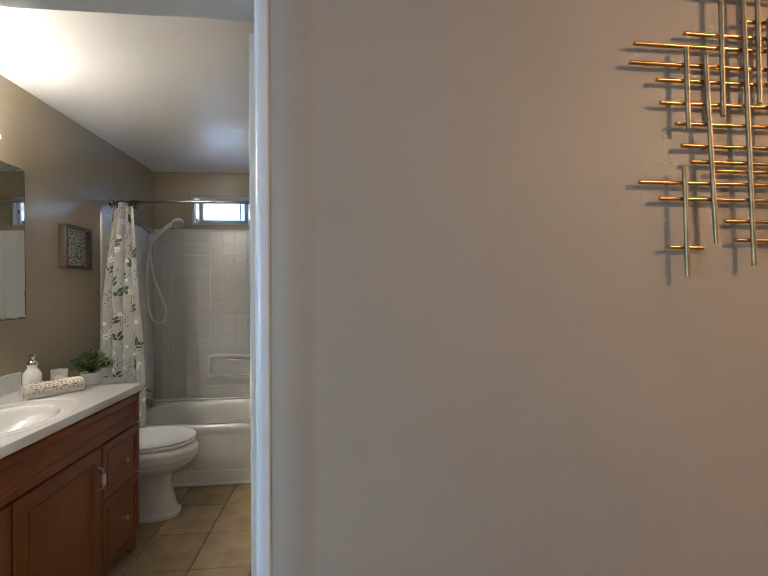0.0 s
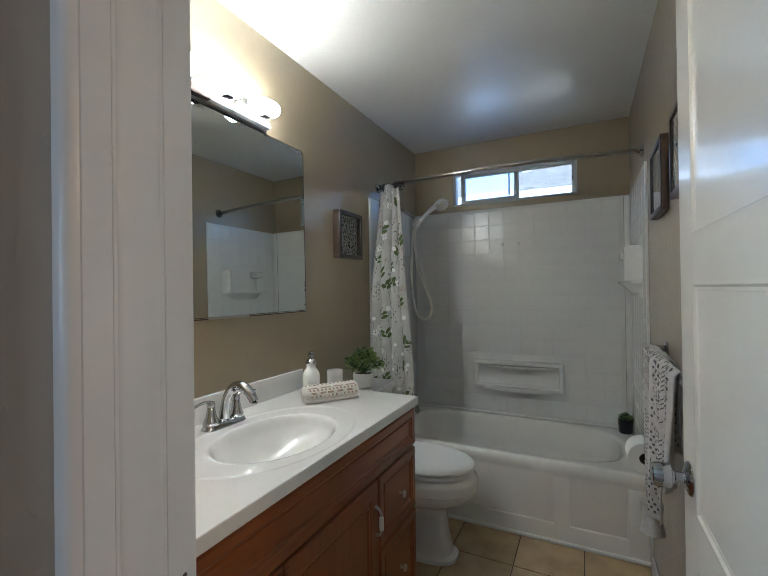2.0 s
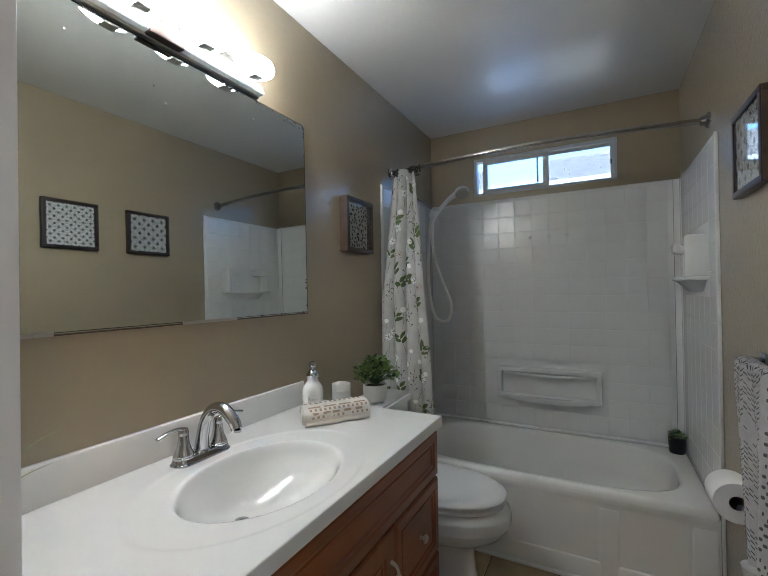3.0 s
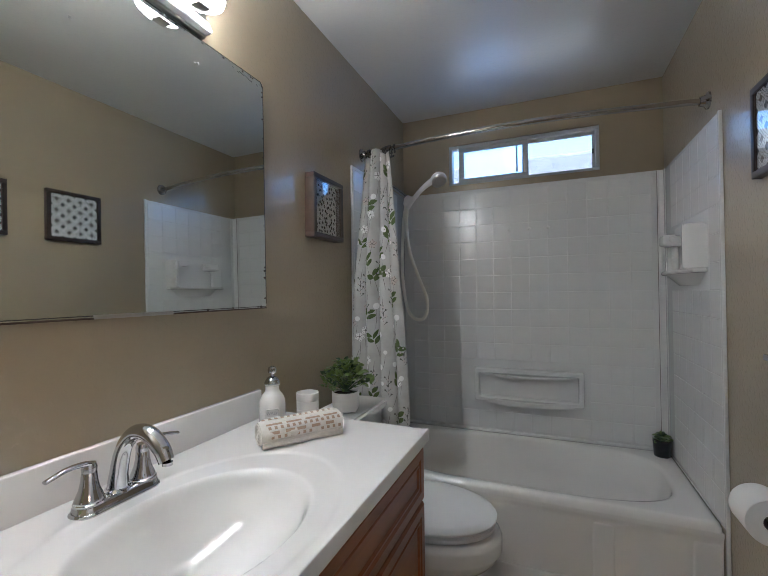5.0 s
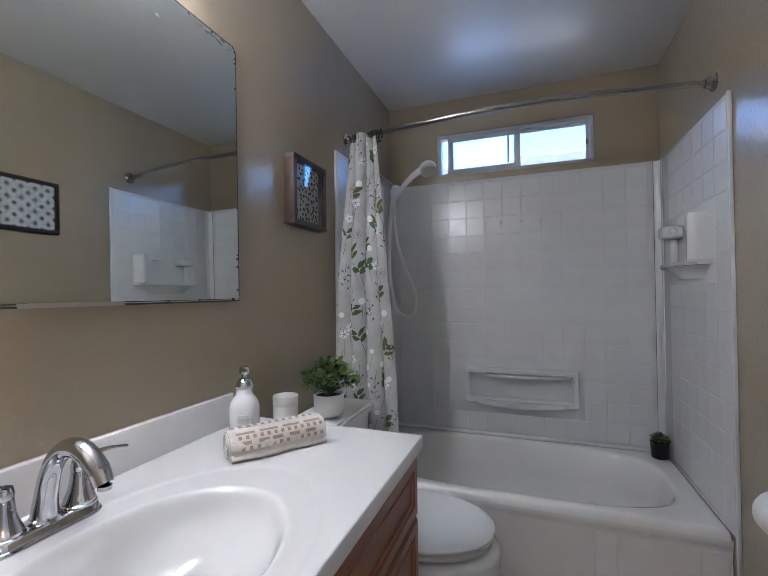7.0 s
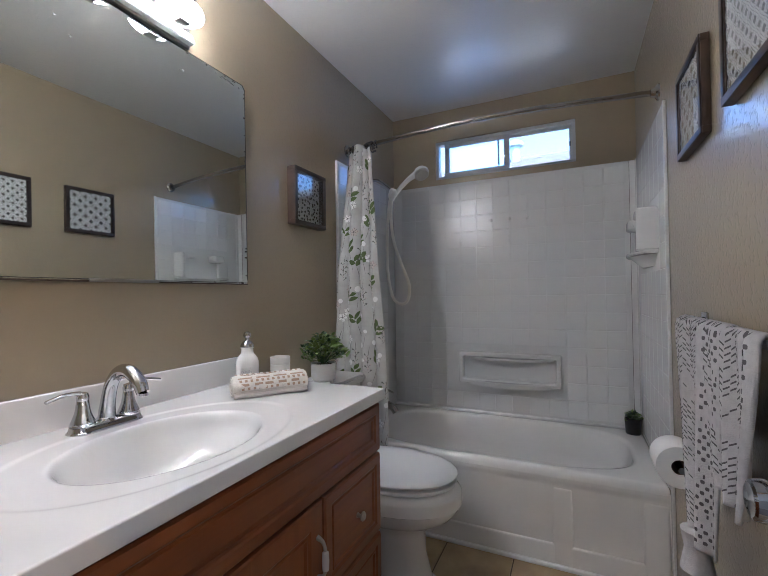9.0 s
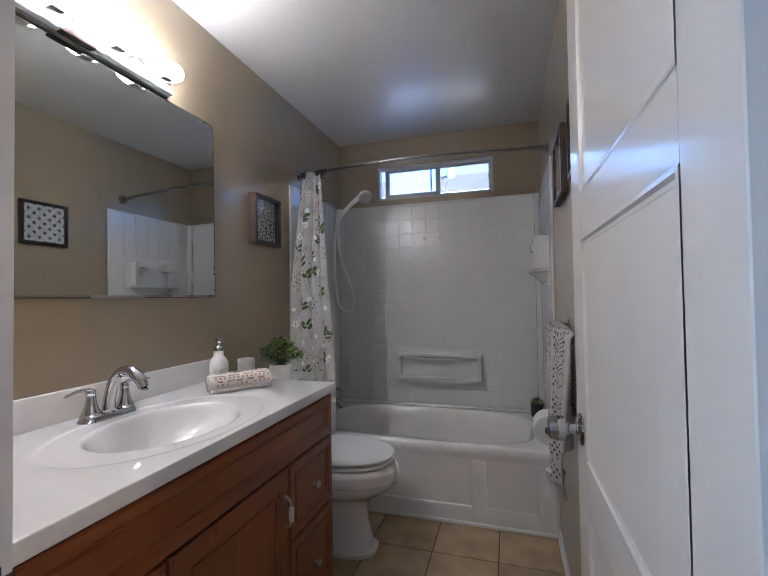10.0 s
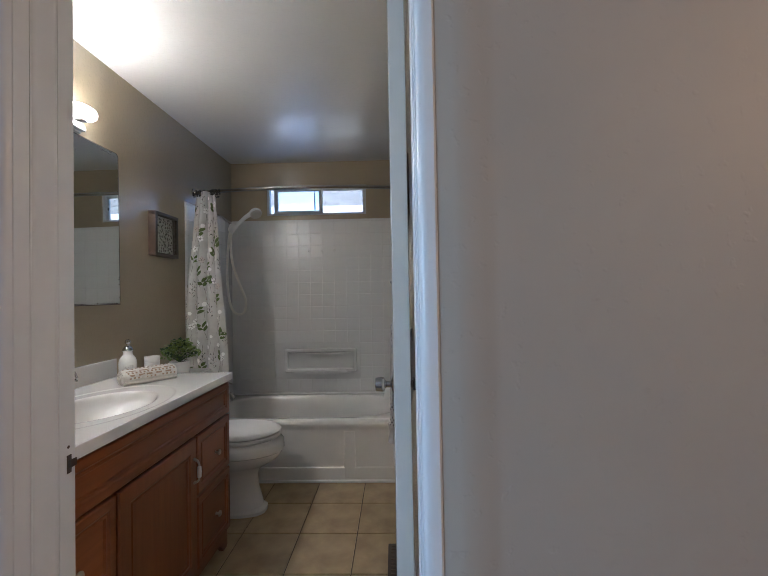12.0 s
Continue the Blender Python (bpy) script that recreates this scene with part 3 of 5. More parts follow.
part("soap_dish", loft([[(px, py, z_) for px, py in rounded(SX - 0.080 + g_, SX, 2.800 + g_, 2.912 - g_, 0.022 - g_ * 0.5)] for z_, g_ in ((1.524, 0.020), (1.529, 0.006), (1.536, 0.0), (1.570, 0.001), (1.577, 0.005), (1.579, 0.014))]), M_SURR, sh)
part("dish_ring", lathe([(0.011, 0.0), (0.016, 0.0), (0.016, 0.004), (0.0135, 0.006), (0.011, 0.004), (0.011, 0.0)], 24, m=pose(SX - 0.044, 2.8005, 1.555, 90, 0, 0), cap=False), M_SURR, sh)
for x in (0.705, 0.822, 0.930):
    part("mounting_hook", lathe([(0.010, 0), (0.010, 0.004), (0.005, 0.010)], 14, m=pose(x, SY - 0.001, 1.700, 90, 0, 0)), M_SURR, surround)

# ---- vanity ----
VY0, VY1, VX, ZT = 0.470, 1.708, 0.557, 0.900
van = thing("vanity_cabinet", "reddish cherry-stained wooden vanity cabinet under the white sink top", "cabinet")
part("side_panel", box(0.004, VX, VY1 - 0.018, VY1, 0.004, ZT - 0.040, 0.001, 1), M_WOODZ, van)
part("side_panel", box(0.004, VX, VY0, VY0 + 0.018, 0.004, ZT - 0.040, 0.001, 1), M_WOODZ, van)
part("floor_panel", box(0.004, VX - 0.02, VY0 + 0.018, VY1 - 0.018, 0.09, 0.105), M_WOODY, van)
part("back_panel", box(0.004, 0.010, VY0 + 0.018, VY1 - 0.018, 0.105, 0.70), M_WOODY, van)
b = box(VX - 0.02, VX, VY0 + 0.018, VY1 - 0.018, 0.685, ZT - 0.040)
for y in (VY0 + 0.018, 0.828, 1.345, VY1 - 0.048):
    box(VX - 0.02, VX - 0.0002, y, y + 0.03, 0.09, 0.69, bm=b)
part("face_frame", b, M_WOODZ, van)
n = 24
o = [(VY0 + 0.018, 0.004), (VY0 + 0.018, 0.095), (VY1 - 0.018, 0.095), (VY1 - 0.018, 0.004), (VY1 - 0.06, 0.004)]
o += [(VY1 - 0.06 - 0.05 * k / 6, 0.004 + 0.05 * math.sin(math.pi / 2 * k / 6)) for k in range(1, 7)]
o += [(VY0 + 0.11 - 0.05 * k / 6, 0.004 + 0.05 * math.cos(math.pi / 2 * k / 6)) for k in range(0, 7)]
part("scalloped_base", prism(o, VX - 0.018, VX + 0.004, "yz"), M_WOODY, van)


def front(name, y0, y1, z0, z1, wood, slope=0.030):
    """A raised-panel front with its frame, x outwards, as a part with sub-parts."""
    f = new(name)
    f.parent = van
    part("backing", box(VX, VX + 0.008, y0 + 0.002, y1 - 0.002, z0 + 0.002, z1 - 0.002), wood, f, smooth=False)
    lv = [(0.0, 0.002), (0.0, 0.014), (0.005, 0.019), (slope, 0.019), (slope + 0.006, 0.014), (slope + 0.011, 0.0135), (slope + 0.013, 0.0175), (slope + 0.017, 0.0175), (slope + 0.021, 0.011), (slope + 0.030, 0.011)]
    bb = bmesh.new()
    rings = [[bb.verts.new((VX + d, y, z)) for y, z in ((y0 + i, z0 + i), (y1 - i, z0 + i), (y1 - i, z1 - i), (y0 + i, z1 - i))] for i, d in lv]
    for r0, r1 in zip(rings, rings[1:]):
        for i in range(4):
            bb.faces.new((r0[i], r0[(i + 1) % 4], r1[(i + 1) % 4], r1[i]))
    bb.faces.new(rings[-1])
    part("raised_panel", bb, wood, f, smooth=False)
    return f


def knob(f, y, z):
    k = part("knob", lathe([(0.009, 0.0), (0.006, 0.003), (0.005, 0.012), (0.0135, 0.017), (0.0145, 0.021), (0.011, 0.025), (0.004, 0.0265)], 28, m=pose(VX + 0.010, y, z, 0, 90, 0)), M_NICKEL, f, "brushed nickel knob")
    return k


front("false_front", VY0 + 0.004, VY1 - 0.003, 0.694, 0.852, M_WOODY)
for y0, y1 in ((VY0 + 0.004, 0.842), (1.364, VY1 - 0.003)):
    for z0, z1 in ((0.425, 0.684), (0.100, 0.415)):
        knob(front("drawer", y0, y1, z0, z1, M_WOODY), (y0 + y1) / 2 + 0.02, (z0 + z1) / 2 - 0.012)
f = front("door", 0.852, 1.354, 0.100, 0.684, M_WOODZ, 0.055)
hd = new("handle")
hd.parent = f
part("bow", tube(spline([(VX + 0.018, 1.327, 0.600), (VX + 0.038, 1.327, 0.588), (VX + 0.044, 1.327, 0.550), (VX + 0.038, 1.327, 0.508), (VX + 0.018, 1.327, 0.498)], 6), [0.007, 0.0045, 0.004, 0.0045, 0.007], 12), M_NICKEL, hd)
hd_grip = part("grip", lathe([(0.004, -0.026), (0.0085, -0.022), (0.0095, 0), (0.0085, 0.022), (0.004, 0.026)], 20, m=pose(VX + 0.043, 1.327, 0.545)), M_PORC, hd, "white ceramic grip")

# sink top: one slab, its bowl and raised ring shaped in the mesh
top = thing("washbasin_worktop", "glossy white moulded worktop with oval basin and backsplash on the vanity", "worktop")
CX, CY, RX, RY = 0.340, 1.090, 0.168, 0.222
X0, X1, Y0, Y1 = 0.002, 0.586, 0.452, 1.724


def top_height(x, y):
    d = math.hypot((x - CX) / RX, (y - CY) / RY)
    for _ in range(4):
        d = math.hypot((x - CX + 0.075 * max(0.0, 1 - d)) / RX, (y - CY + 0.015 * max(0.0, 1 - d)) / RY)
    e = math.hypot((x - 0.335) / 0.232, (y - CY) / 0.340)
    z = ZT
    s = min(max((1.0 - e) / 0.045, 0), 1)
    z -= 0.0020 * s * s * (3 - 2 * s) * (1.0 if x > 0.13 else max(0.0, (x - 0.09) / 0.04))
    if d < 1.06:
        k = min(max((1.06 - d) / 1.06, 0), 1)
        z -= 0.135 * (1 - (1 - k) ** 2.6) * min(1, k / 0.10)
    return z


nx, ny = 110, 210
b = bmesh.new()
grid = []
for i in range(nx + 1):
    row = []
    for j in range(ny + 1):
        x, y = X0 + 0.003 + (X1 - X0 - 0.006) * i / nx, Y0 + 0.003 + (Y1 - Y0 - 0.006) * j / ny
        row.append(b.verts.new((x, y, top_height(x, y))))
    grid.append(row)
for i in range(nx):
    for j in range(ny):
        b.faces.new((grid[i][j], grid[i + 1][j], grid[i + 1][j + 1], grid[i][j + 1]))
edge = [grid[i][0] for i in range(nx + 1)] + [grid[nx][j] for j in range(1, ny + 1)] + [grid[i][ny] for i in range(nx - 1, -1, -1)] + [grid[0][j] for j in range(ny - 1, 0, -1)]
prev = edge
for out, z in ((0.002, ZT - 0.001), (0.003, ZT - 0.003), (0.003, ZT - 0.036), (0.001, ZT - 0.038)):
    ring = []
    for v in edge:
        x, y = v.co.x, v.co.y
        ring.append(b.verts.new((x + (out if x > X1 - 0.004 else -out if x < X0 + 0.004 else 0), y + (out if y > Y1 - 0.004 else -out if y < Y0 + 0.004 else 0), z)))
    for i in range(len(edge)):
        j = (i + 1) % len(edge)
        b.faces.new((prev[i], ring[i], ring[j], prev[j]))
    prev = ring
part("slab", b, M_TOP, top)
part("backsplash", box(0.002, 0.021, Y0, 1.640, ZT - 0.002, ZT + 0.094, 0.004, 3), M_TOP, top)
part("drain", lathe([(0.022, 0.0), (0.022, 0.002), (0.019, 0.0035), (0.016, 0.001), (0.003, 0.000)], 32, m=pose(0.265, 1.075, ZT - 0.1385)), M_CHROME, top)
part("drain_stopper", lathe([(0.014, 0.0), (0.015, 0.004), (0.008, 0.007), (0.001, 0.0075)], 28, m=pose(0.265, 1.075, ZT - 0.1365)), M_CHROME, top)

M_TISSUE_GREY = mat("aged_silvering", (0.30, 0.32, 0.30), 0.6)
# mirror, leaning out a little at its foot
mir = thing("wall_mirror", "large frameless wall mirror with black-spotted worn edges above the sink", "mirror", (0.004, 0.47, 1.273))
mir.matrix_world = pose(0.0155, 0.47, 1.273, 0, -0.55, 0)
part("glass", prism(rounded(0, 1.199, 0, 0.788, 0.012, 3), 0, 0.004, "yz"), M_MIRROR, mir, smooth=False)
for y0, y1 in ((0.16, 0.30), (0.62, 0.82)):
    part("clip", box(0.003, 0.0075, y0, y1, -0.003, 0.006, 0.001), M_NICKEL, mir)
rs = random.Random(12)
for k in range(46):
    side_ = k % 4
    q_ = rs.random()
    if side_ == 0:
        yy_, zz_ = 1.190 - 0.4 * q_ ** 2, 0.782
    elif side_ == 1:
        yy_, zz_ = 1.194, 0.788 * q_
    else:
        yy_, zz_ = 1.19 * q_, 0.004
    r_ = rs.uniform(0.0015, 0.005)
    part("edge_spot", prism([(yy_ + r_ * rs.uniform(0.7, 1.8) * math.cos(a_ * 1.047), zz_ + r_ * rs.uniform(0.5, 1.0) * math.sin(a_ * 1.047)) for a_ in range(6)], 0.0041, 0.0045, "yz"), M_BLACK if k % 3 else M_FRAME_SIDE, mir, smooth=False)
for k in range(5):
    yy_, zz_, r_ = rs.uniform(0.25, 1.0), 0.72 - rs.random() ** 2 * 0.10, rs.uniform(0.001, 0.004)
    part("silvering_spot", prism([(yy_ + r_ * rs.uniform(0.7, 1.5) * math.cos(a_ * 1.047), zz_ + r_ * rs.uniform(0.6, 1.4) * math.sin(a_ * 1.047)) for a_ in range(6)], 0.0041, 0.0044, "yz"), M_TISSUE_GREY, mir, smooth=False)
for y0, y1, z0, z1 in ((1.1975, 1.2, 0.014, 0.776), (0.0, 1.188, 0.7865, 0.789), (0.0, 1.199, 0.0035, 0.0055)):
    part("blackened_edge", box(0.0041, 0.0046, y0, y1, z0, z1), M_BLACK, mir, smooth=False)
part("blackened_edge", prism([(1.1985, 0.776), (1.188, 0.7885), (1.184, 0.7885), (1.1965, 0.773)], 0.0041, 0.0046, "yz"), M_BLACK, mir, smooth=False)
for k in range(9):
    yy_, ln_ = 1.186 - 0.02 * k * rs.uniform(0.6, 1.6), rs.uniform(0.006, 0.022)
    zz_ = 0.779 - rs.uniform(0.0, 0.012) - 0.002 * k * rs.random()
    part("silvering_streak", prism([(yy_, zz_), (yy_ - ln_, zz_ + 0.003), (yy_ - ln_, zz_ + 0.0045), (yy_, zz_ + 0.0018)], 0.0041, 0.0045, "yz"), M_BLACK if k % 2 else M_TISSUE_GREY, mir, smooth=False)
part("bottom_channel", box(-0.004, 0.0055, 0.0, 1.199, -0.003, 0.0012), M_FRAME_SIDE, mir)


# ---- vanity light ----
vl = thing("vanity_light", "four-lamp brushed metal vanity light with lit oval glass shades", "wall light", (0.0, 1.035, 2.115))
part("back_plate", box(0.0, 0.022, -0.375, 0.375, -0.048, 0.05, 0.006), M_NICKEL, vl)
part("front_bar", prism([(0.022, -0.040), (0.044, -0.040), (0.047, -0.035), (0.034, -0.006), (0.022, -0.006)], -0.372, 0.372, "xz", 0.001), M_TRIM, vl)
for y in (-0.1955, -0.0005, 0.1945):
    part("hexagon_cap", lathe([(0.034, 0.0), (0.034, 0.012), (0.026, 0.016)], 6, m=pose(0.022, y, 0.006, 0, 90, 0)), M_NICKEL, vl)
part("centre_bracket", box(0.022, 0.052, -0.052, 0.052, -0.046, -0.018, 0.004), M_WATER_SHADOW, vl)
for k in range(4):
    y = -0.293 + 0.195 * k
    part("arm", tube([(0.02, y, 0.0), (0.05, y, 0.0)], 0.012, 12), M_NICKEL, vl)
    s = part("shade", lathe([(0.034, -0.022), (0.050, -0.021), (0.060, -0.012), (0.064, 0.002), (0.060, 0.014), (0.048, 0.021), (0.030, 0.023)], 36, m=pose(0.082, y, 0.016), sx=0.85, sy=1.18), M_SHADE, vl, "lit oval frosted glass shade")
    part("socket_cap", box(0.066, 0.100, y - 0.020, y + 0.020, -0.026, -0.010, 0.003), M_NICKEL, vl)

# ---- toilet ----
# grey for the painted shade under the lid and for the bottle letters
M_SHADEGREY = mat("gap_shade_letter_grey", (0.45, 0.45, 0.46), 0.3)
toi = thing("toilet", "white two-piece toilet with a closed oval lid beside the vanity", "toilet", (0, 2.055, 0))


def egg(x0, x1, hw, z, n=40, k=2.2):
    cx, a = (x0 + x1) / 2, (x1 - x0) / 2
    out = []
    for i in range(n):
        t = 2 * math.pi * i / n
        co, si = math.cos(t), math.sin(t)
        x = cx + a * math.copysign(abs(co) ** (2 / k), co)
        w = hw * (1.0 if co < 0 else 1.0 - 0.06 * co)
        out.append((x, w * math.copysign(abs(si) ** (2 / k), si), z))
    return out


part("base", loft([egg(0.20, 0.655, 0.105, 0.0, k=3), egg(0.20, 0.655, 0.105, 0.018, k=3), egg(0.21, 0.632, 0.092, 0.034, k=3), egg(0.22, 0.606, 0.084, 0.14, k=2.8), egg(0.22, 0.604, 0.086, 0.225, k=2.6), egg(0.21, 0.622, 0.100, 0.262, k=2.5),
                   egg(0.19, 0.672, 0.138, 0.290, k=2.4), egg(0.17, 0.722, 0.172, 0.318), egg(0.16, 0.748, 0.190, 0.348), egg(0.158, 0.752, 0.193, 0.366), egg(0.152, 0.762, 0.202, 0.372), egg(0.15, 0.762, 0.202, 0.412), egg(0.15, 0.758, 0.199, 0.424), egg(0.15, 0.744, 0.189, 0.436), egg(0.15, 0.736, 0.182, 0.441)]), M_PORC, toi)
part("seat", loft([egg(0.20, 0.722, 0.172, 0.4405), egg(0.19, 0.734, 0.184, 0.4475), egg(0.187, 0.740, 0.190, 0.452), egg(0.187, 0.740, 0.190, 0.463), egg(0.191, 0.735, 0.185, 0.4665)]), M_PLASTIC, toi)
# grey filler: the shade between seat and lid, put into its colour
part("lid_gap_shade", loft([egg(0.21, 0.722, 0.173, 0.4655), egg(0.21, 0.722, 0.173, 0.4735)]), M_SHADEGREY, toi)
part("lid", loft([egg(0.195, 0.728, 0.180, 0.4725), egg(0.184, 0.742, 0.193, 0.4765), egg(0.182, 0.744, 0.195, 0.484), egg(0.186, 0.738, 0.189, 0.491), egg(0.205, 0.715, 0.168, 0.497), egg(0.25, 0.67, 0.125, 0.501), egg(0.33, 0.60, 0.07, 0.503)]), M_PLASTIC, toi)
part("hinge", box(0.185, 0.215, -0.09, 0.09, 0.43, 0.496, 0.008), M_PLASTIC, toi)
tank = new("tank")
tank.parent = toi
part("tank_body", prism(rounded(0.030, 0.215, -0.200, 0.200, 0.03), 0.405, 0.792, "xy", 0.006), M_PORC, tank)
part("tank_lid", prism(rounded(0.020, 0.236, -0.216, 0.216, 0.035), 0.7925, 0.830, "xy", 0.010), M_PORC, tank)
part("flush_lever", tube([(0.215, -0.15, 0.73), (0.232, -0.15, 0.73), (0.236, -0.10, 0.722)], 0.007, 10), M_CHROME, tank)
part("bolt_cap", lathe([(0.012, 0), (0.011, 0.012), (0.004, 0.018)], 16, m=pose(0.42, -0.1, 0.022)), M_PLASTIC, toi)


# ---- pictures ----
def pattern_mat(name, scale, seed, thresh, petals):
    m = mat(name, (0.84, 0.83, 0.79), 0.7)
    nt = m.node_tree
    bs = nt.nodes["Principled BSDF"]
    tc = nt.nodes.new("ShaderNodeTexCoord")
    mp = nt.nodes.new("ShaderNodeMapping")
    mp.inputs["Location"].default_value = (seed, seed * 0.37, seed * 0.71)
    vo = nt.nodes.new("ShaderNodeTexVoronoi")
    vo.voronoi_dimensions = "2D"
    sp_ = nt.nodes.new("ShaderNodeSeparateXYZ")
    cb_ = nt.nodes.new("ShaderNodeCombineXYZ")
    vo.feature = "DISTANCE_TO_EDGE" if petals else "F1"
    vo.inputs["Scale"].default_value = scale
    vo.inputs["Randomness"].default_value = 0.8 if not petals else 0.3
    r = nt.nodes.new("ShaderNodeValToRGB")
    r.color_ramp.interpolation = "CONSTANT"
    r.color_ramp.elements[0].color = (0.04, 0.035, 0.03, 1) if not petals else (0.84, 0.83, 0.79, 1)
    r.color_ramp.elements[1].color = (0.84, 0.83, 0.79, 1) if not petals else (0.13, 0.115, 0.10, 1)
    r.color_ramp.elements[1].position = thresh
    if thresh < 0:
        mp.inputs["Location"].default_value = (seed, seed, 0)
        vo.feature, vo.distance = "F1", "MINKOWSKI"
        vo.inputs["Exponent"].default_value = 0.8
        vo.inputs["Randomness"].default_value = 0.0
        er = r.color_ramp.elements
        er[0].color, er[1].color, er[1].position = (0.13, 0.115, 0.10, 1), (0.80, 0.79, 0.74, 1), 0.26
        for k_, (at_, v_) in enumerate(((0.40, 0.07), (0.45, 0.80), (0.63, 0.07), (0.67, 0.80), (0.90, 0.07))):
            e_ = er.new(at_)
            e_.color = (v_, v_ * 0.99, v_ * 0.94, 1)
    nt.links.new(tc.outputs["Object"], sp_.inputs[0])
    nt.links.new(sp_.outputs[0], cb_.inputs[0])
    nt.links.new(sp_.outputs[2], cb_.inputs[1])
    nt.links.new(cb_.outputs[0], mp.inputs[0])
    if petals and thresh > 0:
        mp.inputs["Rotation"].default_value = (0, 0, radians(45))
    nt.links.new(mp.outputs[0], vo.inputs["Vector"])
    nt.links.new(vo.outputs["Distance"], r.inputs[0])
    nt.links.new(r.outputs[0], bs.inputs["Base Color"])
    return m


def picture(name, label, m, size_w, size_h, art, depth=0.045):
    """A shadow-box picture: local x to its right, y out of the wall, z up."""
    p = thing(name, label, "picture", group="framed prints on the walls")
    p.matrix_world = m
    w, h, d, f = size_w / 2, size_h / 2, depth, 0.020
    part("side", box(-w, w, 0.0, d - 0.003, -h, -h + f, 0.0015), M_FRAME_SIDE, p)
    part("side", box(-w, w, 0.0, d - 0.003, h - f, h, 0.0015), M_FRAME_SIDE, p)
    part("side", box(-w, -w + f, 0.0, d - 0.003, -h + f, h - f, 0.0015), M_FRAME_SIDE, p)
    part("side", box(w - f, w, 0.0, d - 0.003, -h + f, h - f, 0.0015), M_FRAME_SIDE, p)
    part("front_edge", box(-w, w, d - 0.003, d + 0.001, -h, -h + f, 0.0015), M_FRAME, p)
    part("front_edge", box(-w, w, d - 0.003, d + 0.001, h - f, h, 0.0015), M_FRAME, p)
    part("front_edge", box(-w, -w + f, d - 0.003, d + 0.001, -h + f, h - f, 0.0015), M_FRAME, p)
    part("front_edge", box(w - f, w, d - 0.003, d + 0.001, -h + f, h - f, 0.0015), M_FRAME, p)
    part("print", box(-w + f, w - f, 0.012, 0.016, -h + f, h - f), art, p, smooth=False)
    gp = part("pane", box(-w + f, w - f, d - 0.0065, d - 0.0045, -h + f, h - f), glass, p, smooth=False)
    gp.visible_shadow = False
    return p


M_ART1 = pattern_mat("petal_print", 46, 3.1, 0.285, False)
M_ART2 = pattern_mat("lattice_print", 17.0, 0.0294, -1, True)
M_ART3 = pattern_mat("fine_lattice_print", 25.5, 0.0196, -1, True)
picture("framed_print", "dark brown framed pebble-pattern print beside the wall mirror", pose(0.001, 2.070, 1.690, 0, 0, -90), 0.252, 0.268, M_ART1)
picture("framed_print", "dark brown framed black and white lattice print beside the tub surround", pose(W - 0.001, 1.928, 1.782, 0, 0, 90), 0.275, 0.270, M_ART2, 0.024)
picture("framed_print", "dark brown framed fine lattice print above the towel bar", pose(W - 0.001, 1.488, 1.782, 0, 0, 90), 0.275, 0.270, M_ART3, 0.024)

# ---- curtain rod, curtain, shower ----
rod = thing("curtain_rod", "curved polished chrome shower curtain rod across the tub", "curtain rod")
RZ = 2.066
rp = [(0.02 + (W - 0.04) * k / 30, 2.500 - 0.085 * math.sin(math.pi * k / 30) - 0.012 * k / 30, RZ) for k in range(31)]
part("tube", tube(rp, 0.0125, 16), M_RODMETAL, rod)
part("flange", lathe([(0.034, 0.0), (0.033, 0.006), (0.022, 0.014), (0.018, 0.030)], 28, m=pose(0.0, 2.500, RZ, 0, 90, 0)), M_RODMETAL, rod)
part("flange", lathe([(0.034, 0.0), (0.033, 0.006), (0.022, 0.014), (0.018, 0.030)], 28, m=pose(W, 2.488, RZ, 0, -90, 0)), M_RODMETAL, rod)

cloth = mat("floral_curtain_cloth", (0.56, 0.56, 0.535), 0.6, color2=(0.45, 0.445, 0.42), scale=14, detail=8)
cur = thing("shower_curtain", "white shower curtain with printed leaves and flowers, bunched aside", "curtain")


def curtain_point(u, v, flare=1.0):
    """u runs along the cloth from 0 to 1, v from the rod down to the hem."""
    z = 2.035 - v * 1.70
    reach = 0.024 * min(1.0, v * 1.6) ** 0.6
    spread = 0.150 + 0.122 * v ** 0.8 + reach
    x = 0.030 - reach + spread * u * (1 + 0.10 * math.sin(3 * v)) + 0.02 * (1 - v)
    amp = 0.023 * (1.05 - 0.35 * v)
    y = 2.430 - 0.095 * min(1.0, 2.5 * v) + amp * math.sin(u * 23 + 1.2 * math.sin(2.2 * v) + 0.8) + 0.012 * math.sin(u * 11 + v * 5)
    x += 0.012 * math.sin(u * 23 + 2.2 + v)
    return Vector((x, y, z - 0.02 * math.sin(u * 9) * (1 - v)))


b = bmesh.new()
NU, NV = 140, 60
uvl = b.loops.layers.uv.new("cloth")
rows = [[b.verts.new(curtain_point(i / NU, j / NV)) for i in range(NU + 1)] for j in range(NV + 1)]
for j in range(NV):
    for i in range(NU):
        fc = b.faces.new((rows[j][i], rows[j + 1][i], rows[j + 1][i + 1], rows[j][i + 1]))
        for lp, (uu, vv) in zip(fc.loops, ((i, j), (i, j + 1), (i + 1, j + 1), (i + 1, j))):
            lp[uvl].uv = (uu / NU * 0.62, 1.70 * (1 - vv / NV))
cl = part("cloth", b, cloth, cur)
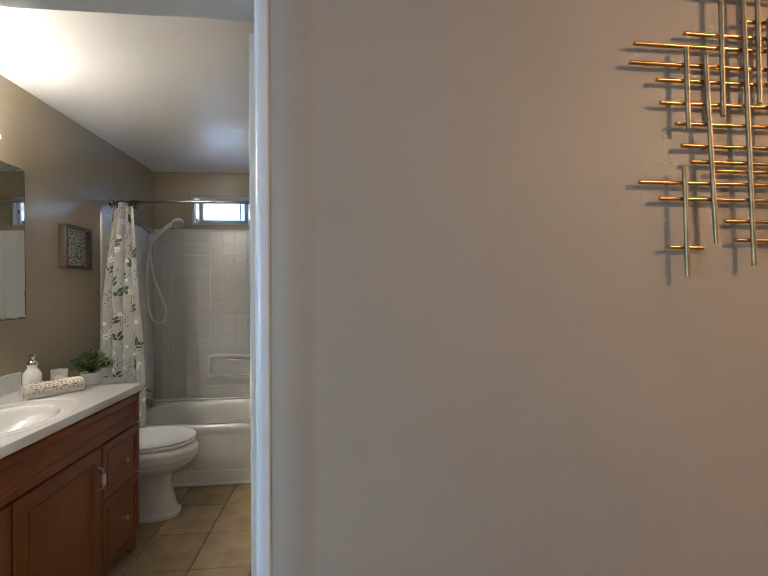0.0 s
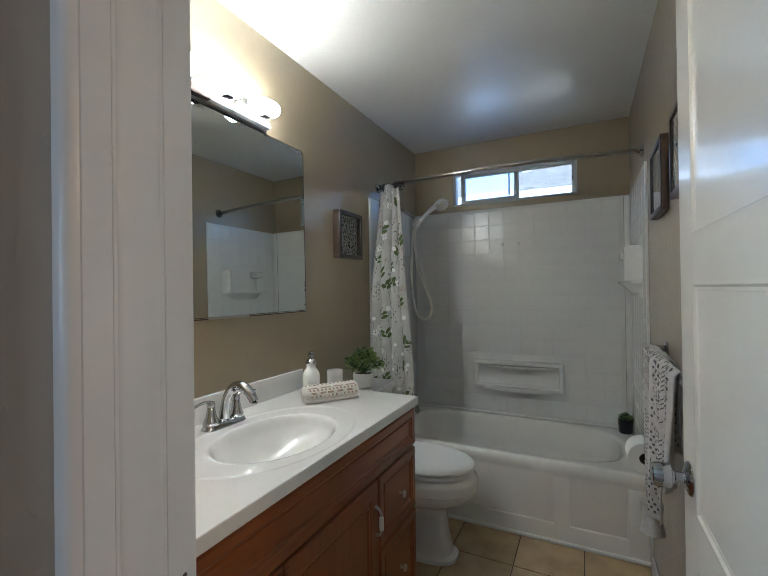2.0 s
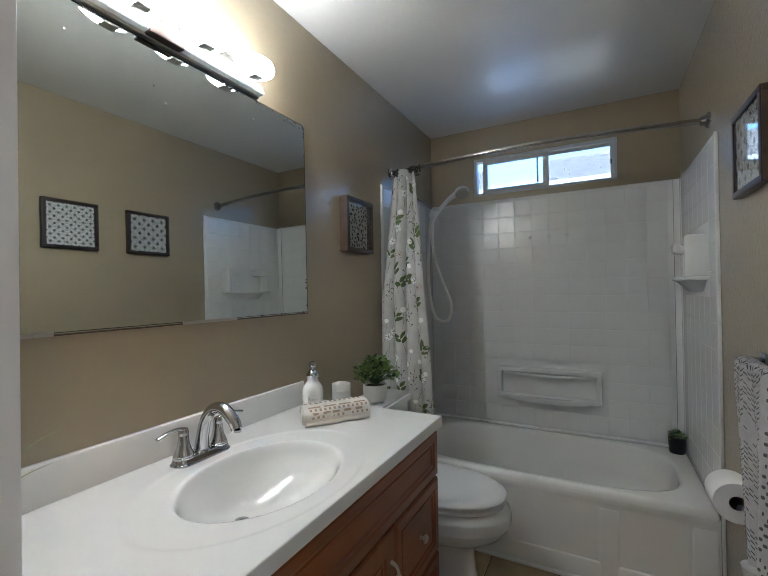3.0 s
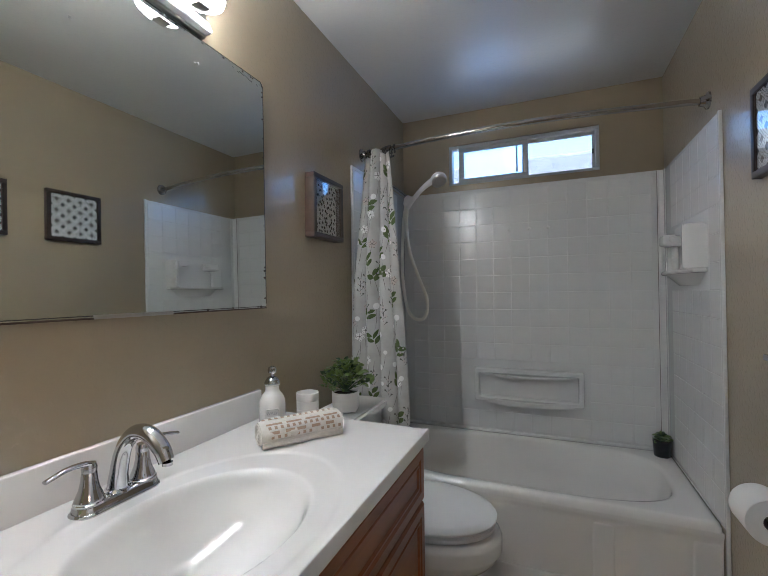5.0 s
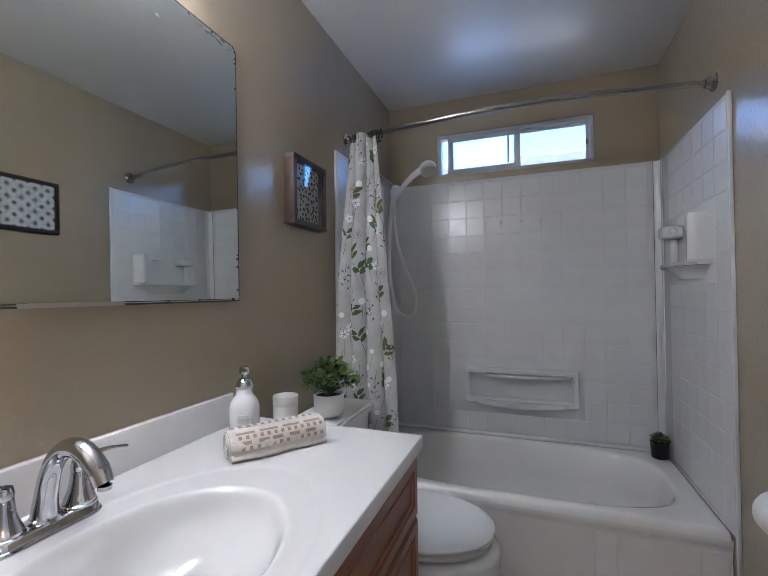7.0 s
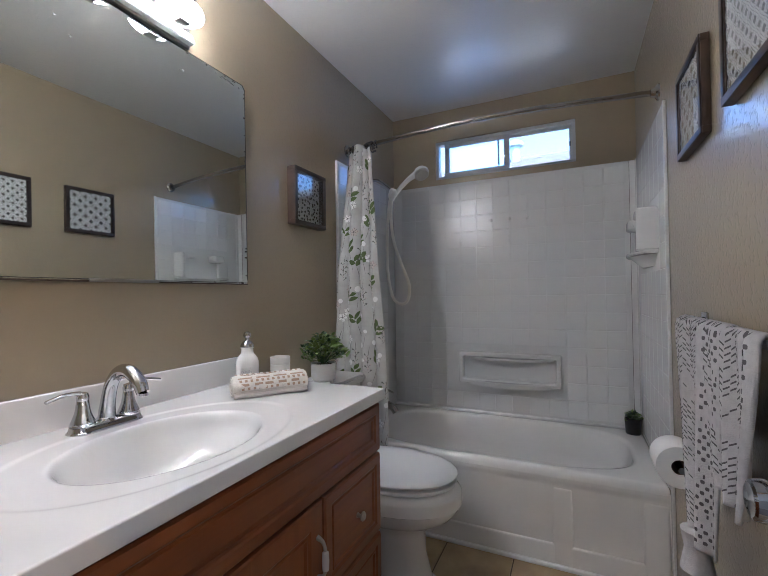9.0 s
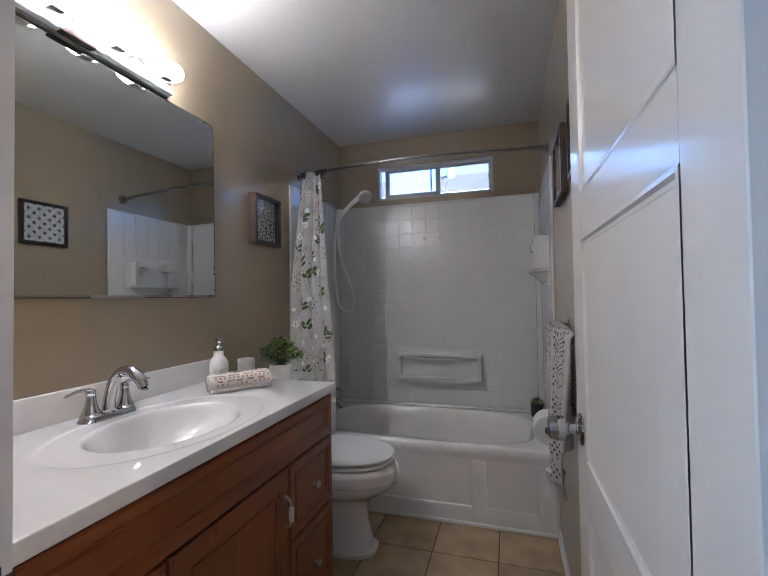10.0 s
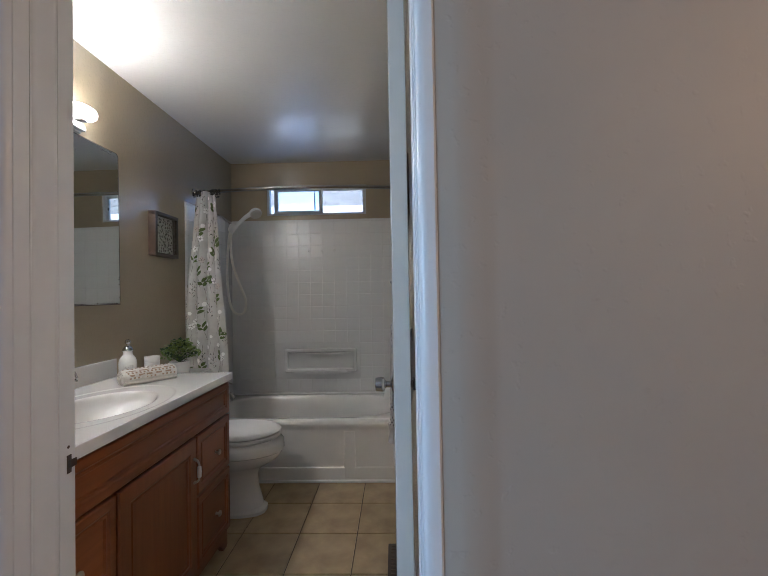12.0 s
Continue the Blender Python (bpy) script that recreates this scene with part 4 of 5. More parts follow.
sol = cl.modifiers.new("thickness", "SOLIDIFY")
sol.thickness = 0.0012


def decal(bb, surf, au, av, cx, cy, shape, toward, off=0.0022):
    """Lays a small printed shape on a cloth. shape: rows of points in metres about (cx, cy); surf takes u, v from 0 to 1."""
    grid_ = []
    for row_ in shape:
        out_ = []
        for dx, dy in row_:
            u, v = min(max((cx + dx) / au, 0.001), 0.998), min(max((cy + dy) / av, 0.001), 0.998)
            q = surf(u, v)
            nn = (surf(u + 0.002, v) - q).cross(surf(u, v + 0.002) - q)
            nn.normalize()
            if nn.dot(toward) < 0:
                nn = -nn
            out_.append(bb.verts.new(q + nn * off))
        grid_.append(out_)
    for ra, rb in zip(grid_, grid_[1:]):
        for i_ in range(len(ra) - 1):
            bb.faces.new((ra[i_], ra[i_ + 1], rb[i_ + 1], rb[i_]))


def leaf_shape(ang, ln, wd, n_=5, curve=0.15):
    rows_ = []
    for k_ in range(n_ + 1):
        t_ = k_ / n_
        w_ = wd / 2 * math.sin(math.pi * min(1.0, t_ * 0.96 + 0.02)) ** 0.7
        row_ = []
        for s_ in (-1, 0, 1):
            a_, b_ = ln * t_, w_ * s_ + curve * ln * t_ * t_
            row_.append((a_ * math.cos(ang) - b_ * math.sin(ang), a_ * math.sin(ang) + b_ * math.cos(ang)))
        rows_.append(row_)
    return rows_


CU, CV = 0.62, 1.70
prints = {"grey": bmesh.new()}
M_PRINT = {"green": mat("printed_green", (0.065, 0.10, 0.025), 0.8, color2=(0.13, 0.17, 0.06), scale=30), "pale": mat("printed_white", (0.86, 0.86, 0.84), 0.8),
           "grey": mat("printed_grey", (0.10, 0.095, 0.085), 0.8), "blush": mat("printed_blush", (0.55, 0.49, 0.45), 0.8)}
rc = random.Random(21)
toward_c = Vector((0.35, -1, 0))


def put(kind, cx, cy, shape, off=0.0022, into=None):
    bb = prints["grey"] if kind == "grey" else (into or bmesh.new())
    decal(bb, curtain_point, CU, CV, cx, cy, shape, toward_c, off)
    if kind != "grey" and into is None:
        part("leaf_print" if kind == "green" else "bud_print", bb, M_PRINT[kind], cur)


def disc(r):
    return [[(r * t_ * math.cos(a_ * math.pi / 6), r * t_ * math.sin(a_ * math.pi / 6)) for a_ in range(13)] for t_ in (0.02, 1.0)]


for i_ in range(15):
    for j_ in range(11):
        cx = (i_ + 0.5 + rc.uniform(-0.35, 0.35)) * CU / 15
        cy = (j_ + 0.5 + 0.5 * (i_ % 2) + rc.uniform(-0.3, 0.3)) * CV / 11.5
        kind_ = (i_ * 5 + j_ * 3 + rc.randrange(3)) % 7
        a0 = rc.uniform(-2.2, -0.9)
        ln = rc.uniform(0.05, 0.11)
        if kind_ == 0:
            for k_ in range(rc.choice((3, 4, 4))):
                side_ = -1 if k_ % 2 else 1
                put("green", cx + 0.012 * k_ * math.cos(a0), cy + 0.014 * k_ * math.sin(a0), leaf_shape(a0 + side_ * 0.85, rc.uniform(0.036, 0.054), rc.uniform(0.018, 0.027)))
            put("grey", cx, cy, leaf_shape(a0 + math.pi, ln, 0.0022), 0.0016)
        elif kind_ in (1, 5):
            put("pale", cx, cy, disc(rc.uniform(0.010, 0.016)), 0.0026)
            put("grey", cx, cy + 0.012, leaf_shape(math.pi / 2 + rc.uniform(-0.2, 0.2), ln * 1.3, 0.0016), 0.0016)
        elif kind_ in (2, 6):
            flower = bmesh.new()
            tone_ = "pale" if kind_ == 2 else "blush"
            for k_ in range(5):
                put(tone_, cx, cy, leaf_shape(k_ * 1.2566 + a0, 0.024, 0.019), 0.0026, flower)
            part("flower_print", flower, M_PRINT[tone_], cur)
            put("grey", cx, cy, disc(0.0035), 0.0032)
            for k_ in range(5):
                put("grey", cx, cy, leaf_shape(k_ * 1.2566 + a0 + 0.63, 0.021, 0.0018), 0.0030)
                put("grey", cx + 0.024 * math.cos(k_ * 1.2566 + a0), cy + 0.024 * math.sin(k_ * 1.2566 + a0), leaf_shape(k_ * 1.2566 + a0 + 2.5, 0.013, 0.0016), 0.0030)
            put("grey", cx, cy + 0.01, leaf_shape(math.pi / 2 + rc.uniform(-0.3, 0.3), ln, 0.0018), 0.0016)
        else:
            put("grey", cx, cy + 0.05, leaf_shape(-math.pi / 2 + rc.uniform(-0.15, 0.15), 0.11, 0.0024), 0.0018)
            for k_ in range(9):
                put("grey", cx, cy + 0.010 * k_, leaf_shape(-math.pi / 2 + (k_ % 3 - 1) * 0.8, 0.026, 0.0022), 0.0018)
                put("blush" if k_ % 2 else "grey", cx + (k_ % 3 - 1) * 0.014, cy + 0.010 * k_ - 0.014, disc(0.0042), 0.0024)
tagged(part("stem_print", prints["grey"], M_PRINT["grey"], cur), kind="stuff")
rr = random.Random(3)
for k in range(11):
    x = 0.040 + 0.0155 * k
    y = 2.500 - 0.085 * math.sin(math.pi * (x - 0.02) / (W - 0.04))
    lean, r1 = rr.uniform(-0.022, 0.022), rr.uniform(0.020, 0.027)
    hoop = [(x + lean * math.sin(a * math.pi / 8) + 0.4 * lean, y - 0.004 + r1 * math.cos(a * math.pi / 8), RZ - 0.014 + 0.030 * math.sin(a * math.pi / 8)) for a in range(15)]
    rg = part("ring", tube(hoop, 0.0030, 8), M_BLACK, cur, "dark metal curtain ring")
    for e_ in (hoop[0], hoop[-1]):
        part("bead", lathe([(0.001, -0.006), (0.0055, -0.003), (0.0062, 0.0), (0.0055, 0.003), (0.001, 0.006)], 12, m=pose(*e_), cap=False), M_BLACK, rg)

shw = thing("hand_shower", "white hand shower on a wall arm with a looping cream hose", "hand shower")
part("wall_flange", lathe([(0.030, 0), (0.028, 0.006), (0.014, 0.012)], 28, m=pose(0.012, 2.76, 1.955, 0, 90, 0)), M_CHROME, shw)
part("arm", tube(spline([(0.015, 2.76, 1.955), (0.08, 2.755, 1.945), (0.14, 2.745, 1.90), (0.175, 2.735, 1.87)], 6), 0.010, 14), M_CHROME, shw)
part("holder", lathe([(0.020, -0.028), (0.024, -0.02), (0.024, 0.018), (0.018, 0.028)], 24, m=pose(0.185, 2.730, 1.845, 25, 30, 0)), M_PLASTIC, shw)
part("handle", tube(spline([(0.180, 2.725, 1.80), (0.215, 2.745, 1.860), (0.265, 2.775, 1.925), (0.310, 2.805, 1.968)], 8), [0.011, 0.013, 0.015, 0.019], 18), M_PLASTIC, shw)
hm = look((0.338, 2.822, 1.985), (0.40, 2.77, 1.87))
part("head", lathe([(0.044, -0.024), (0.048, -0.019), (0.048, -0.006), (0.040, 0.008), (0.022, 0.020), (0.006, 0.024)], 32, m=hm), M_PLASTIC, shw)
part("spray_face", lathe([(0.001, -0.031), (0.030, -0.031), (0.038, -0.036), (0.045, -0.032), (0.047, -0.0235)], 32, m=hm, cap=False), M_NICKEL, shw)
part("hose", tube(spline([(0.180, 2.725, 1.80), (0.178, 2.718, 1.70), (0.200, 2.705, 1.55), (0.255, 2.695, 1.40), (0.302, 2.690, 1.28), (0.296, 2.685, 1.19), (0.255, 2.680, 1.165), (0.20, 2.69, 1.20), (0.165, 2.70, 1.32), (0.15, 2.715, 1.52), (0.158, 2.730, 1.74), (0.172, 2.735, 1.83)], 8), 0.0090, 12), M_HOSE, shw)

# ---- counter things ----
fau = thing("sink_faucet", "polished chrome two-handle centerset faucet on the sink top", "faucet", (0.098, 1.088, ZT - 0.002))
part("deck_plate", loft([[(px, py, z_) for px, py in rounded(-0.031 + g_, 0.031 - g_, -0.089 + g_, 0.089 - g_, 0.0295 - g_, 10)] for z_, g_ in ((0.0, 0.0), (0.003, -0.0008), (0.006, 0.0012), (0.0068, 0.0028), (0.016, 0.0050), (0.0195, 0.0080), (0.0205, 0.0125))]), M_CHROME, fau)
for s in (-1, 1):
    h = new("handle")
    h.parent = fau
    h.matrix_basis = pose(0, 0.056 * s, 0.018)
    part("hub", lathe([(0.0275, 0.0), (0.0275, 0.004), (0.0255, 0.0055), (0.0258, 0.009), (0.0235, 0.014), (0.0175, 0.030), (0.0145, 0.046), (0.0132, 0.060), (0.0128, 0.0605), (0.0135, 0.062), (0.0138, 0.070), (0.0115, 0.078), (0.003, 0.081)], 36), M_CHROME, h)
    part("lever", tube(spline([(0.0, 0.0, 0.074), (0.004, 0.012 * s, 0.080), (0.008, 0.045 * s, 0.083), (0.012, 0.082 * s, 0.076)], 6), [0.0105, 0.0095, 0.0075, 0.0065], 14, flat=0.6), M_CHROME, h)
part("spout", tube(spline([(0.0, 0, 0.012), (0.004, 0, 0.055), (0.020, 0, 0.108), (0.052, 0, 0.142), (0.092, 0, 0.146), (0.128, 0, 0.122), (0.143, 0, 0.098)], 8), [0.0215, 0.0175, 0.0155, 0.0155, 0.0165, 0.0165, 0.0145], 24), M_CHROME, fau)
part("spout_collar", lathe([(0.026, 0.0), (0.025, 0.006), (0.021, 0.010)], 30, m=pose(0, 0, 0.016)), M_CHROME, fau)
part("aerator", lathe([(0.010, 0), (0.010, 0.006)], 20, m=pose(0.1455, 0, 0.0915, 0, 0, 0)), M_CHROME, fau)

dis = thing("soap_dispenser", "white embossed ceramic soap bottle with a chrome pump", "soap dispenser", (0.158, 1.520, ZT))
part("bottle", lathe([(0.001, 0.0), (0.035, 0.0), (0.0380, 0.004), (0.0385, 0.088), (0.0375, 0.100), (0.0340, 0.111), (0.0280, 0.120), (0.0220, 0.127), (0.0202, 0.134), (0.0200, 0.144), (0.0222, 0.146), (0.0222, 0.149), (0.0195, 0.1505)], 40), M_PORC, dis)
fr = bmesh.new()
oo = rounded(-0.018, 0.018, -0.012, 0.012, 0.005)
dm = pose(0.0, 0, 0.070, 0, 0, 0)
for (ax, az), (bx, bz) in zip(oo, oo[1:] + oo[:1]):
    tube([(ax, -math.sqrt(0.0392 ** 2 - ax * ax), az), (bx, -math.sqrt(0.0392 ** 2 - bx * bx), bz)], 0.0022, 8, bm=fr)
bmesh.ops.transform(fr, matrix=dm @ pose(0, 0, 0, 0, 0, 38), verts=fr.verts)
part("embossed_label", fr, M_PORC, dis)
tx = bpy.data.curves.new("letters", "FONT")
tx.body, tx.size, tx.extrude, tx.align_x, tx.align_y = "WASH", 0.0125, 0.0012, "CENTER", "CENTER"
to = bpy.data.objects.new("letters", tx)
scene.collection.objects.link(to)
bpy.context.view_layer.update()
tm = bpy.data.meshes.new_from_object(to.evaluated_get(bpy.context.evaluated_depsgraph_get()))
bpy.data.objects.remove(to)
tm.materials.clear()
tm.materials.append(M_SHADEGREY)
lt = new("letters", tm)
lt.parent = dis
for v_ in tm.vertices:
    v_.co.z += math.sqrt(0.0388 ** 2 - v_.co.x ** 2) - 0.0003
lt.matrix_basis = pose(0, 0, 0.070, 0, 0, 38) @ pose(0, 0, 0, 90, 0, 0)
part("collar", lathe([(0.0225, 0.149), (0.0235, 0.152), (0.022, 0.158), (0.015, 0.168), (0.009, 0.172)], 30), M_CHROME, dis)
part("pump_stem", lathe([(0.0065, 0.168), (0.0065, 0.182), (0.0115, 0.183), (0.0135, 0.190), (0.0115, 0.198), (0.005, 0.203)], 24), M_CHROME, dis)
part("nozzle", tube([(0.0, 0, 0.190), (0.010, -0.010, 0.191), (0.018, -0.018, 0.187)], [0.0060, 0.0055, 0.0045], 12), M_CHROME, dis)

cup = thing("tumbler", "white ribbed ceramic tumbler behind the rolled towel", "cup", (0.212, 1.628, ZT))
part("body", lathe([(0.001, 0.0), (0.032, 0.0), (0.0345, 0.003), (0.0350, 0.0265), (0.0338, 0.0280), (0.0350, 0.0295), (0.0350, 0.0515), (0.0338, 0.0530), (0.0350, 0.0545), (0.0350, 0.0765), (0.0338, 0.0780), (0.0350, 0.0795), (0.0355, 0.100), (0.0350, 0.1035), (0.033, 0.1035), (0.0322, 0.100), (0.031, 0.012), (0.002, 0.010)], 40, cap=False), M_CERAMIC, cup)

roll_cloth = mat("woven_towel_cloth", (0.72, 0.68, 0.62), 0.95, var=0.1, scale=60, bump=0.0012, bump_scale=300)
tr = thing("rolled_towel", "rolled cream hand towel with tan woven checks on the sink top", "towel", (0.262, 1.512, ZT), -35.5)


def towel_section(y, r, tw):
    pts = []
    for i in range(40):
        a = 2 * math.pi * i / 40
        rr = r * (1 + 0.05 * math.cos(2 * a + tw) + 0.03 * math.sin(5 * a + 3 * tw))
        pts.append((rr * 1.16 * math.cos(a), y, 0.0355 + max(-0.0355, rr * math.sin(a))))
    return pts


b = loft([towel_section(-0.120 + 0.24 * k / 24, 0.0345 * (0.96 + 0.04 * math.sin(k * 0.9)) * (0.93 if k in (0, 24) else 1), k * 0.05) for k in range(25)])
part("roll", b, roll_cloth, tr)
M_TAN = mat("tan_yarn", (0.42, 0.30, 0.22), 0.95)
def roll_at(u, v):
    a_ = 2 * math.pi * (0.40 + 0.62 * v)
    rr_ = 0.0345 * (1 + 0.05 * math.cos(2 * a_ + 0.6) + 0.03 * math.sin(5 * a_ + 1.8))
    return Vector((-rr_ * 1.16 * math.cos(a_), -0.116 + 0.232 * u, 0.0355 + max(-0.0355, rr_ * math.sin(a_) * -1)))


M_CREAM = mat("cream_yarn", (0.73, 0.69, 0.63), 0.95)
bb_, cream = bmesh.new(), bmesh.new()


def patch(into, x_, y_, w_, h_, off):
    n_ = max(1, int(w_ / 0.006))
    decal(into, roll_at, 0.232, 0.134, x_, y_, [[(w_ * q_ / n_, g_) for q_ in range(n_ + 1)] for g_ in (0, h_ / 2, h_)], Vector((0.8, 0, 0.9)), off)


for r_ in range(11):
    y_, x_ = 0.003 + r_ * 0.0118, 0.003
    tiers = ((0.012, 0.0, 0.006), (0.008, 0.010, 0.008), (0.026, 0.007, 0.0075), (0.008, 0.009, 0.008), (0.044, 0.012, 0.0065))
    w_, gap_, h_ = tiers[r_ % 5]
    x_ += (r_ * 0.017) % 0.02
    while x_ + w_ < 0.229:
        patch(bb_ if r_ % 5 else cream, x_, y_, w_, h_, 0.0010)
        if gap_ > 0.008 and x_ + w_ + gap_ < 0.229:
            patch(cream, x_ + w_ + 0.0006, y_ - 0.001, gap_ - 0.0012, h_ + 0.002, 0.0022)
        x_ += w_ + gap_ + (0.010 if r_ % 5 == 2 and int(x_ * 100) % 2 else 0.0)
tagged(part("woven_check_pattern", bb_, M_TAN, tr, smooth=False), kind="stuff")
tagged(part("raised_check_pattern", cream, M_CREAM, tr, smooth=False), kind="stuff")
for s in (-1, 1):
    sp = [(1.05 * (0.005 + 0.026 * k / 46) * math.cos(k * 0.42), s * 0.1205, 0.0355 + (0.005 + 0.026 * k / 46) * math.sin(k * 0.42)) for k in range(47)]
    part("rolled_edge", tube(sp, 0.0024, 8), roll_cloth, tr)
part("hem_flap", loft([[(0.030 + 0.011 * math.cos(a * math.pi / 4), -0.118 + 0.236 * k / 12, 0.010 + 0.009 * math.sin(a * math.pi / 4) + 0.0015 * math.sin(k)) for a in range(8)] for k in range(13)]), roll_cloth, tr)


# ---- plants ----
def leaf_mesh(length, width, curl):
    bb = bmesh.new()
    n = 5
    lrow, rrow, mrow = [], [], []
    for i in range(n + 1):
        t = i / n
        w = width * math.sin(math.pi * min(1, t * 0.93 + 0.05)) ** 0.8 / 2
        z = curl * length * (t - t * t * 1.4)
        lrow.append(bb.verts.new((-w, length * t, z + w * 0.35)))
        mrow.append(bb.verts.new((0, length * t, z)))
        rrow.append(bb.verts.new((w, length * t, z + w * 0.35)))
    for i in range(n):
        bb.faces.new((lrow[i], mrow[i], mrow[i + 1], lrow[i + 1]))
        bb.faces.new((mrow[i], rrow[i], rrow[i + 1], mrow[i + 1]))
    return bb


def foliage(parent, centre, radius, height, count, mats, length=0.030, seed=4):
    rnd = random.Random(seed)
    meshes = []
    for k in range(4):
        bb = leaf_mesh(length * (0.75 + 0.2 * k), length * (0.56 + 0.07 * k), 0.3)
        me = bpy.data.meshes.new("leaf")
        bb.to_mesh(me)
        bb.free()
        me.materials.append(mats[k % len(mats)])
        for p in me.polygons:
            p.use_smooth = True
        meshes.append(me)
    stems = bmesh.new()
    for i in range(count):
        a = rnd.uniform(0, 2 * math.pi)
        el = rnd.uniform(0.0, 1.0) ** 0.8
        r = radius * (1.0 - 0.75 * el ** 2) * rnd.uniform(0.45, 1.0)
        p = Vector((math.cos(a) * r, math.sin(a) * r, height * (0.12 + 0.88 * el) * rnd.uniform(0.75, 1.02)))
        o = new("leaf", meshes[i % 4])
        o.parent = parent
        o.matrix_basis = Matrix.Translation(Vector(centre) + p) @ Euler((radians(rnd.uniform(5, 75)), radians(rnd.uniform(-40, 40)), a - math.pi / 2 + rnd.uniform(-1.2, 1.2))).to_matrix().to_4x4()
        if i % 5 == 0:
            tube([Vector(centre), Vector(centre) + p * 0.55 + Vector((0, 0, 0.006)), Vector(centre) + p], 0.0009, 5, bm=stems)
    part("stems", stems, M_LEAF2, parent)


pl = thing("potted_plant", "leafy green plant in a white ceramic pot on the toilet tank", "potted plant", (0.160, 1.985, 0.830))
part("pot", lathe([(0.001, 0.012), (0.038, 0.012), (0.046, 0.018), (0.049, 0.030), (0.051, 0.080), (0.050, 0.083), (0.047, 0.083), (0.046, 0.078)], 40, cap=False), M_CERAMIC, pl, "white ceramic pot")
part("soil", lathe([(0.001, 0.074), (0.046, 0.074)], 24, cap=False), M_SOIL, pl)
for k in range(3):
    part("foot", lathe([(0.006, 0.0), (0.009, 0.014)], 14, m=pose(0.032 * math.cos(k * 2.09 + 0.5), 0.032 * math.sin(k * 2.09 + 0.5), 0)), M_CERAMIC, pl)
pl.matrix_world = pose(0.160, 1.985, 0.830) @ Matrix.Scale(1.1, 4)
foliage(pl, (0, 0, 0.078), 0.100, 0.118, 330, [M_LEAF, M_LEAF2, M_LEAF, M_LEAF], 0.023)

tp = thing("tub_plant", "tiny green succulent in a black pot on the tub corner", "potted plant", (1.452, 3.062, TZ + 0.001))
part("pot", lathe([(0.001, 0.0), (0.028, 0.0), (0.030, 0.003), (0.034, 0.064), (0.032, 0.066), (0.030, 0.062)], 32, cap=False), M_BLACKPOT, tp, "black pot")
part("soil", lathe([(0.001, 0.060), (0.031, 0.060)], 20, cap=False), M_SOIL, tp)
tp.matrix_world = pose(1.472, 3.062, TZ + 0.001) @ Matrix.Scale(1.25, 4)
foliage(tp, (0, 0, 0.056), 0.030, 0.032, 64, [M_LEAF2, M_LEAF], 0.019, 9)

gp = thing("grass_plant", "long-bladed green plant in a white pot on the worktop", "potted plant", (0.115, 0.555, ZT))
part("pot", lathe([(0.001, 0.0), (0.036, 0.0), (0.040, 0.004), (0.043, 0.07), (0.040, 0.072), (0.038, 0.066)], 32, cap=False), M_CERAMIC, gp)
rnd = random.Random(5)
for i in range(22):
    a, ln, up_ = rnd.uniform(0, 2 * math.pi), rnd.uniform(0.05, 0.10), rnd.uniform(0.13, 0.20)
    d = Vector((math.cos(a), math.sin(a), 0))
    d.x, d.y = max(d.x, -0.5), max(d.y, -0.6)
    d *= ln
    if i == 0:
        d, up_ = Vector((0.070, 0.158, 0)), 0.195
    if i == 1:
        d, up_ = Vector((0.060, 0.150, 0)), 0.110
    if i == 2:
        d, up_ = Vector((0.075, 0.120, 0)), 0.160
    bb = tube([Vector((0, 0, 0.06)) + d * t + Vector((0, 0, up_ * t * (1 - 0.25 * t * t))) for t in (0, 0.2, 0.4, 0.6, 0.8, 1.0)], [0.004, 0.005, 0.0048, 0.004, 0.0025, 0.0004], 8, flat=0.25)
    part("blade", bb, M_LEAF, gp)

# ---- east wall: towel bars, towel, paper ----
bar = thing("towel_bar", "square chrome towel bar on the beige wall", "towel bar")
part("rail", box(1.462, 1.478, 1.210, 1.906, 1.128, 1.144, 0.002), M_CHROME, bar)
for y in (1.230, 1.886):
    part("post", box(1.470, W, y - 0.011, y + 0.011, 1.126, 1.148, 0.003), M_CHROME, bar)
    part("flange", box(W - 0.008, W - 0.0002, y - 0.024, y + 0.024, 1.112, 1.162, 0.003), M_CHROME, bar)

towel_mat = mat("patterned_towel_cloth", (0.52, 0.50, 0.49), 0.95, var=0.15, scale=60, bump=0.0015, bump_scale=350)
tw = thing("hanging_towel", "off-white towel with dark woven chevrons over the chrome bar", "towel")


def fall(y0, y1, x, z_top, z_end, pinch, out, seed):
    """One fall of cloth from the bar, its foot drawn together: a function of u across and v down."""
    def at(u, v):
        k = pinch * max(0.0, (v - 0.1) / 0.9) ** 1.2
        um = 0.45 + (u - 0.45) * (1 - k)
        y = y0 + (y1 - y0) * um
        z = z_top - (z_top - z_end) * v
        fold = 0.010 * (0.4 + v) * math.sin(u * 13 + seed) + 0.006 * math.sin(u * 29 + seed * 2 + v * 2)
        xx = x + out + fold
        if v < 0.05:
            xx = x + (out + fold) * math.sin(v / 0.05 * math.pi / 2)
            z = z_top - (z_top - z_end) * 0.05 * (1 - math.cos(v / 0.05 * math.pi / 2))
        return Vector((xx, y, z))
    return at


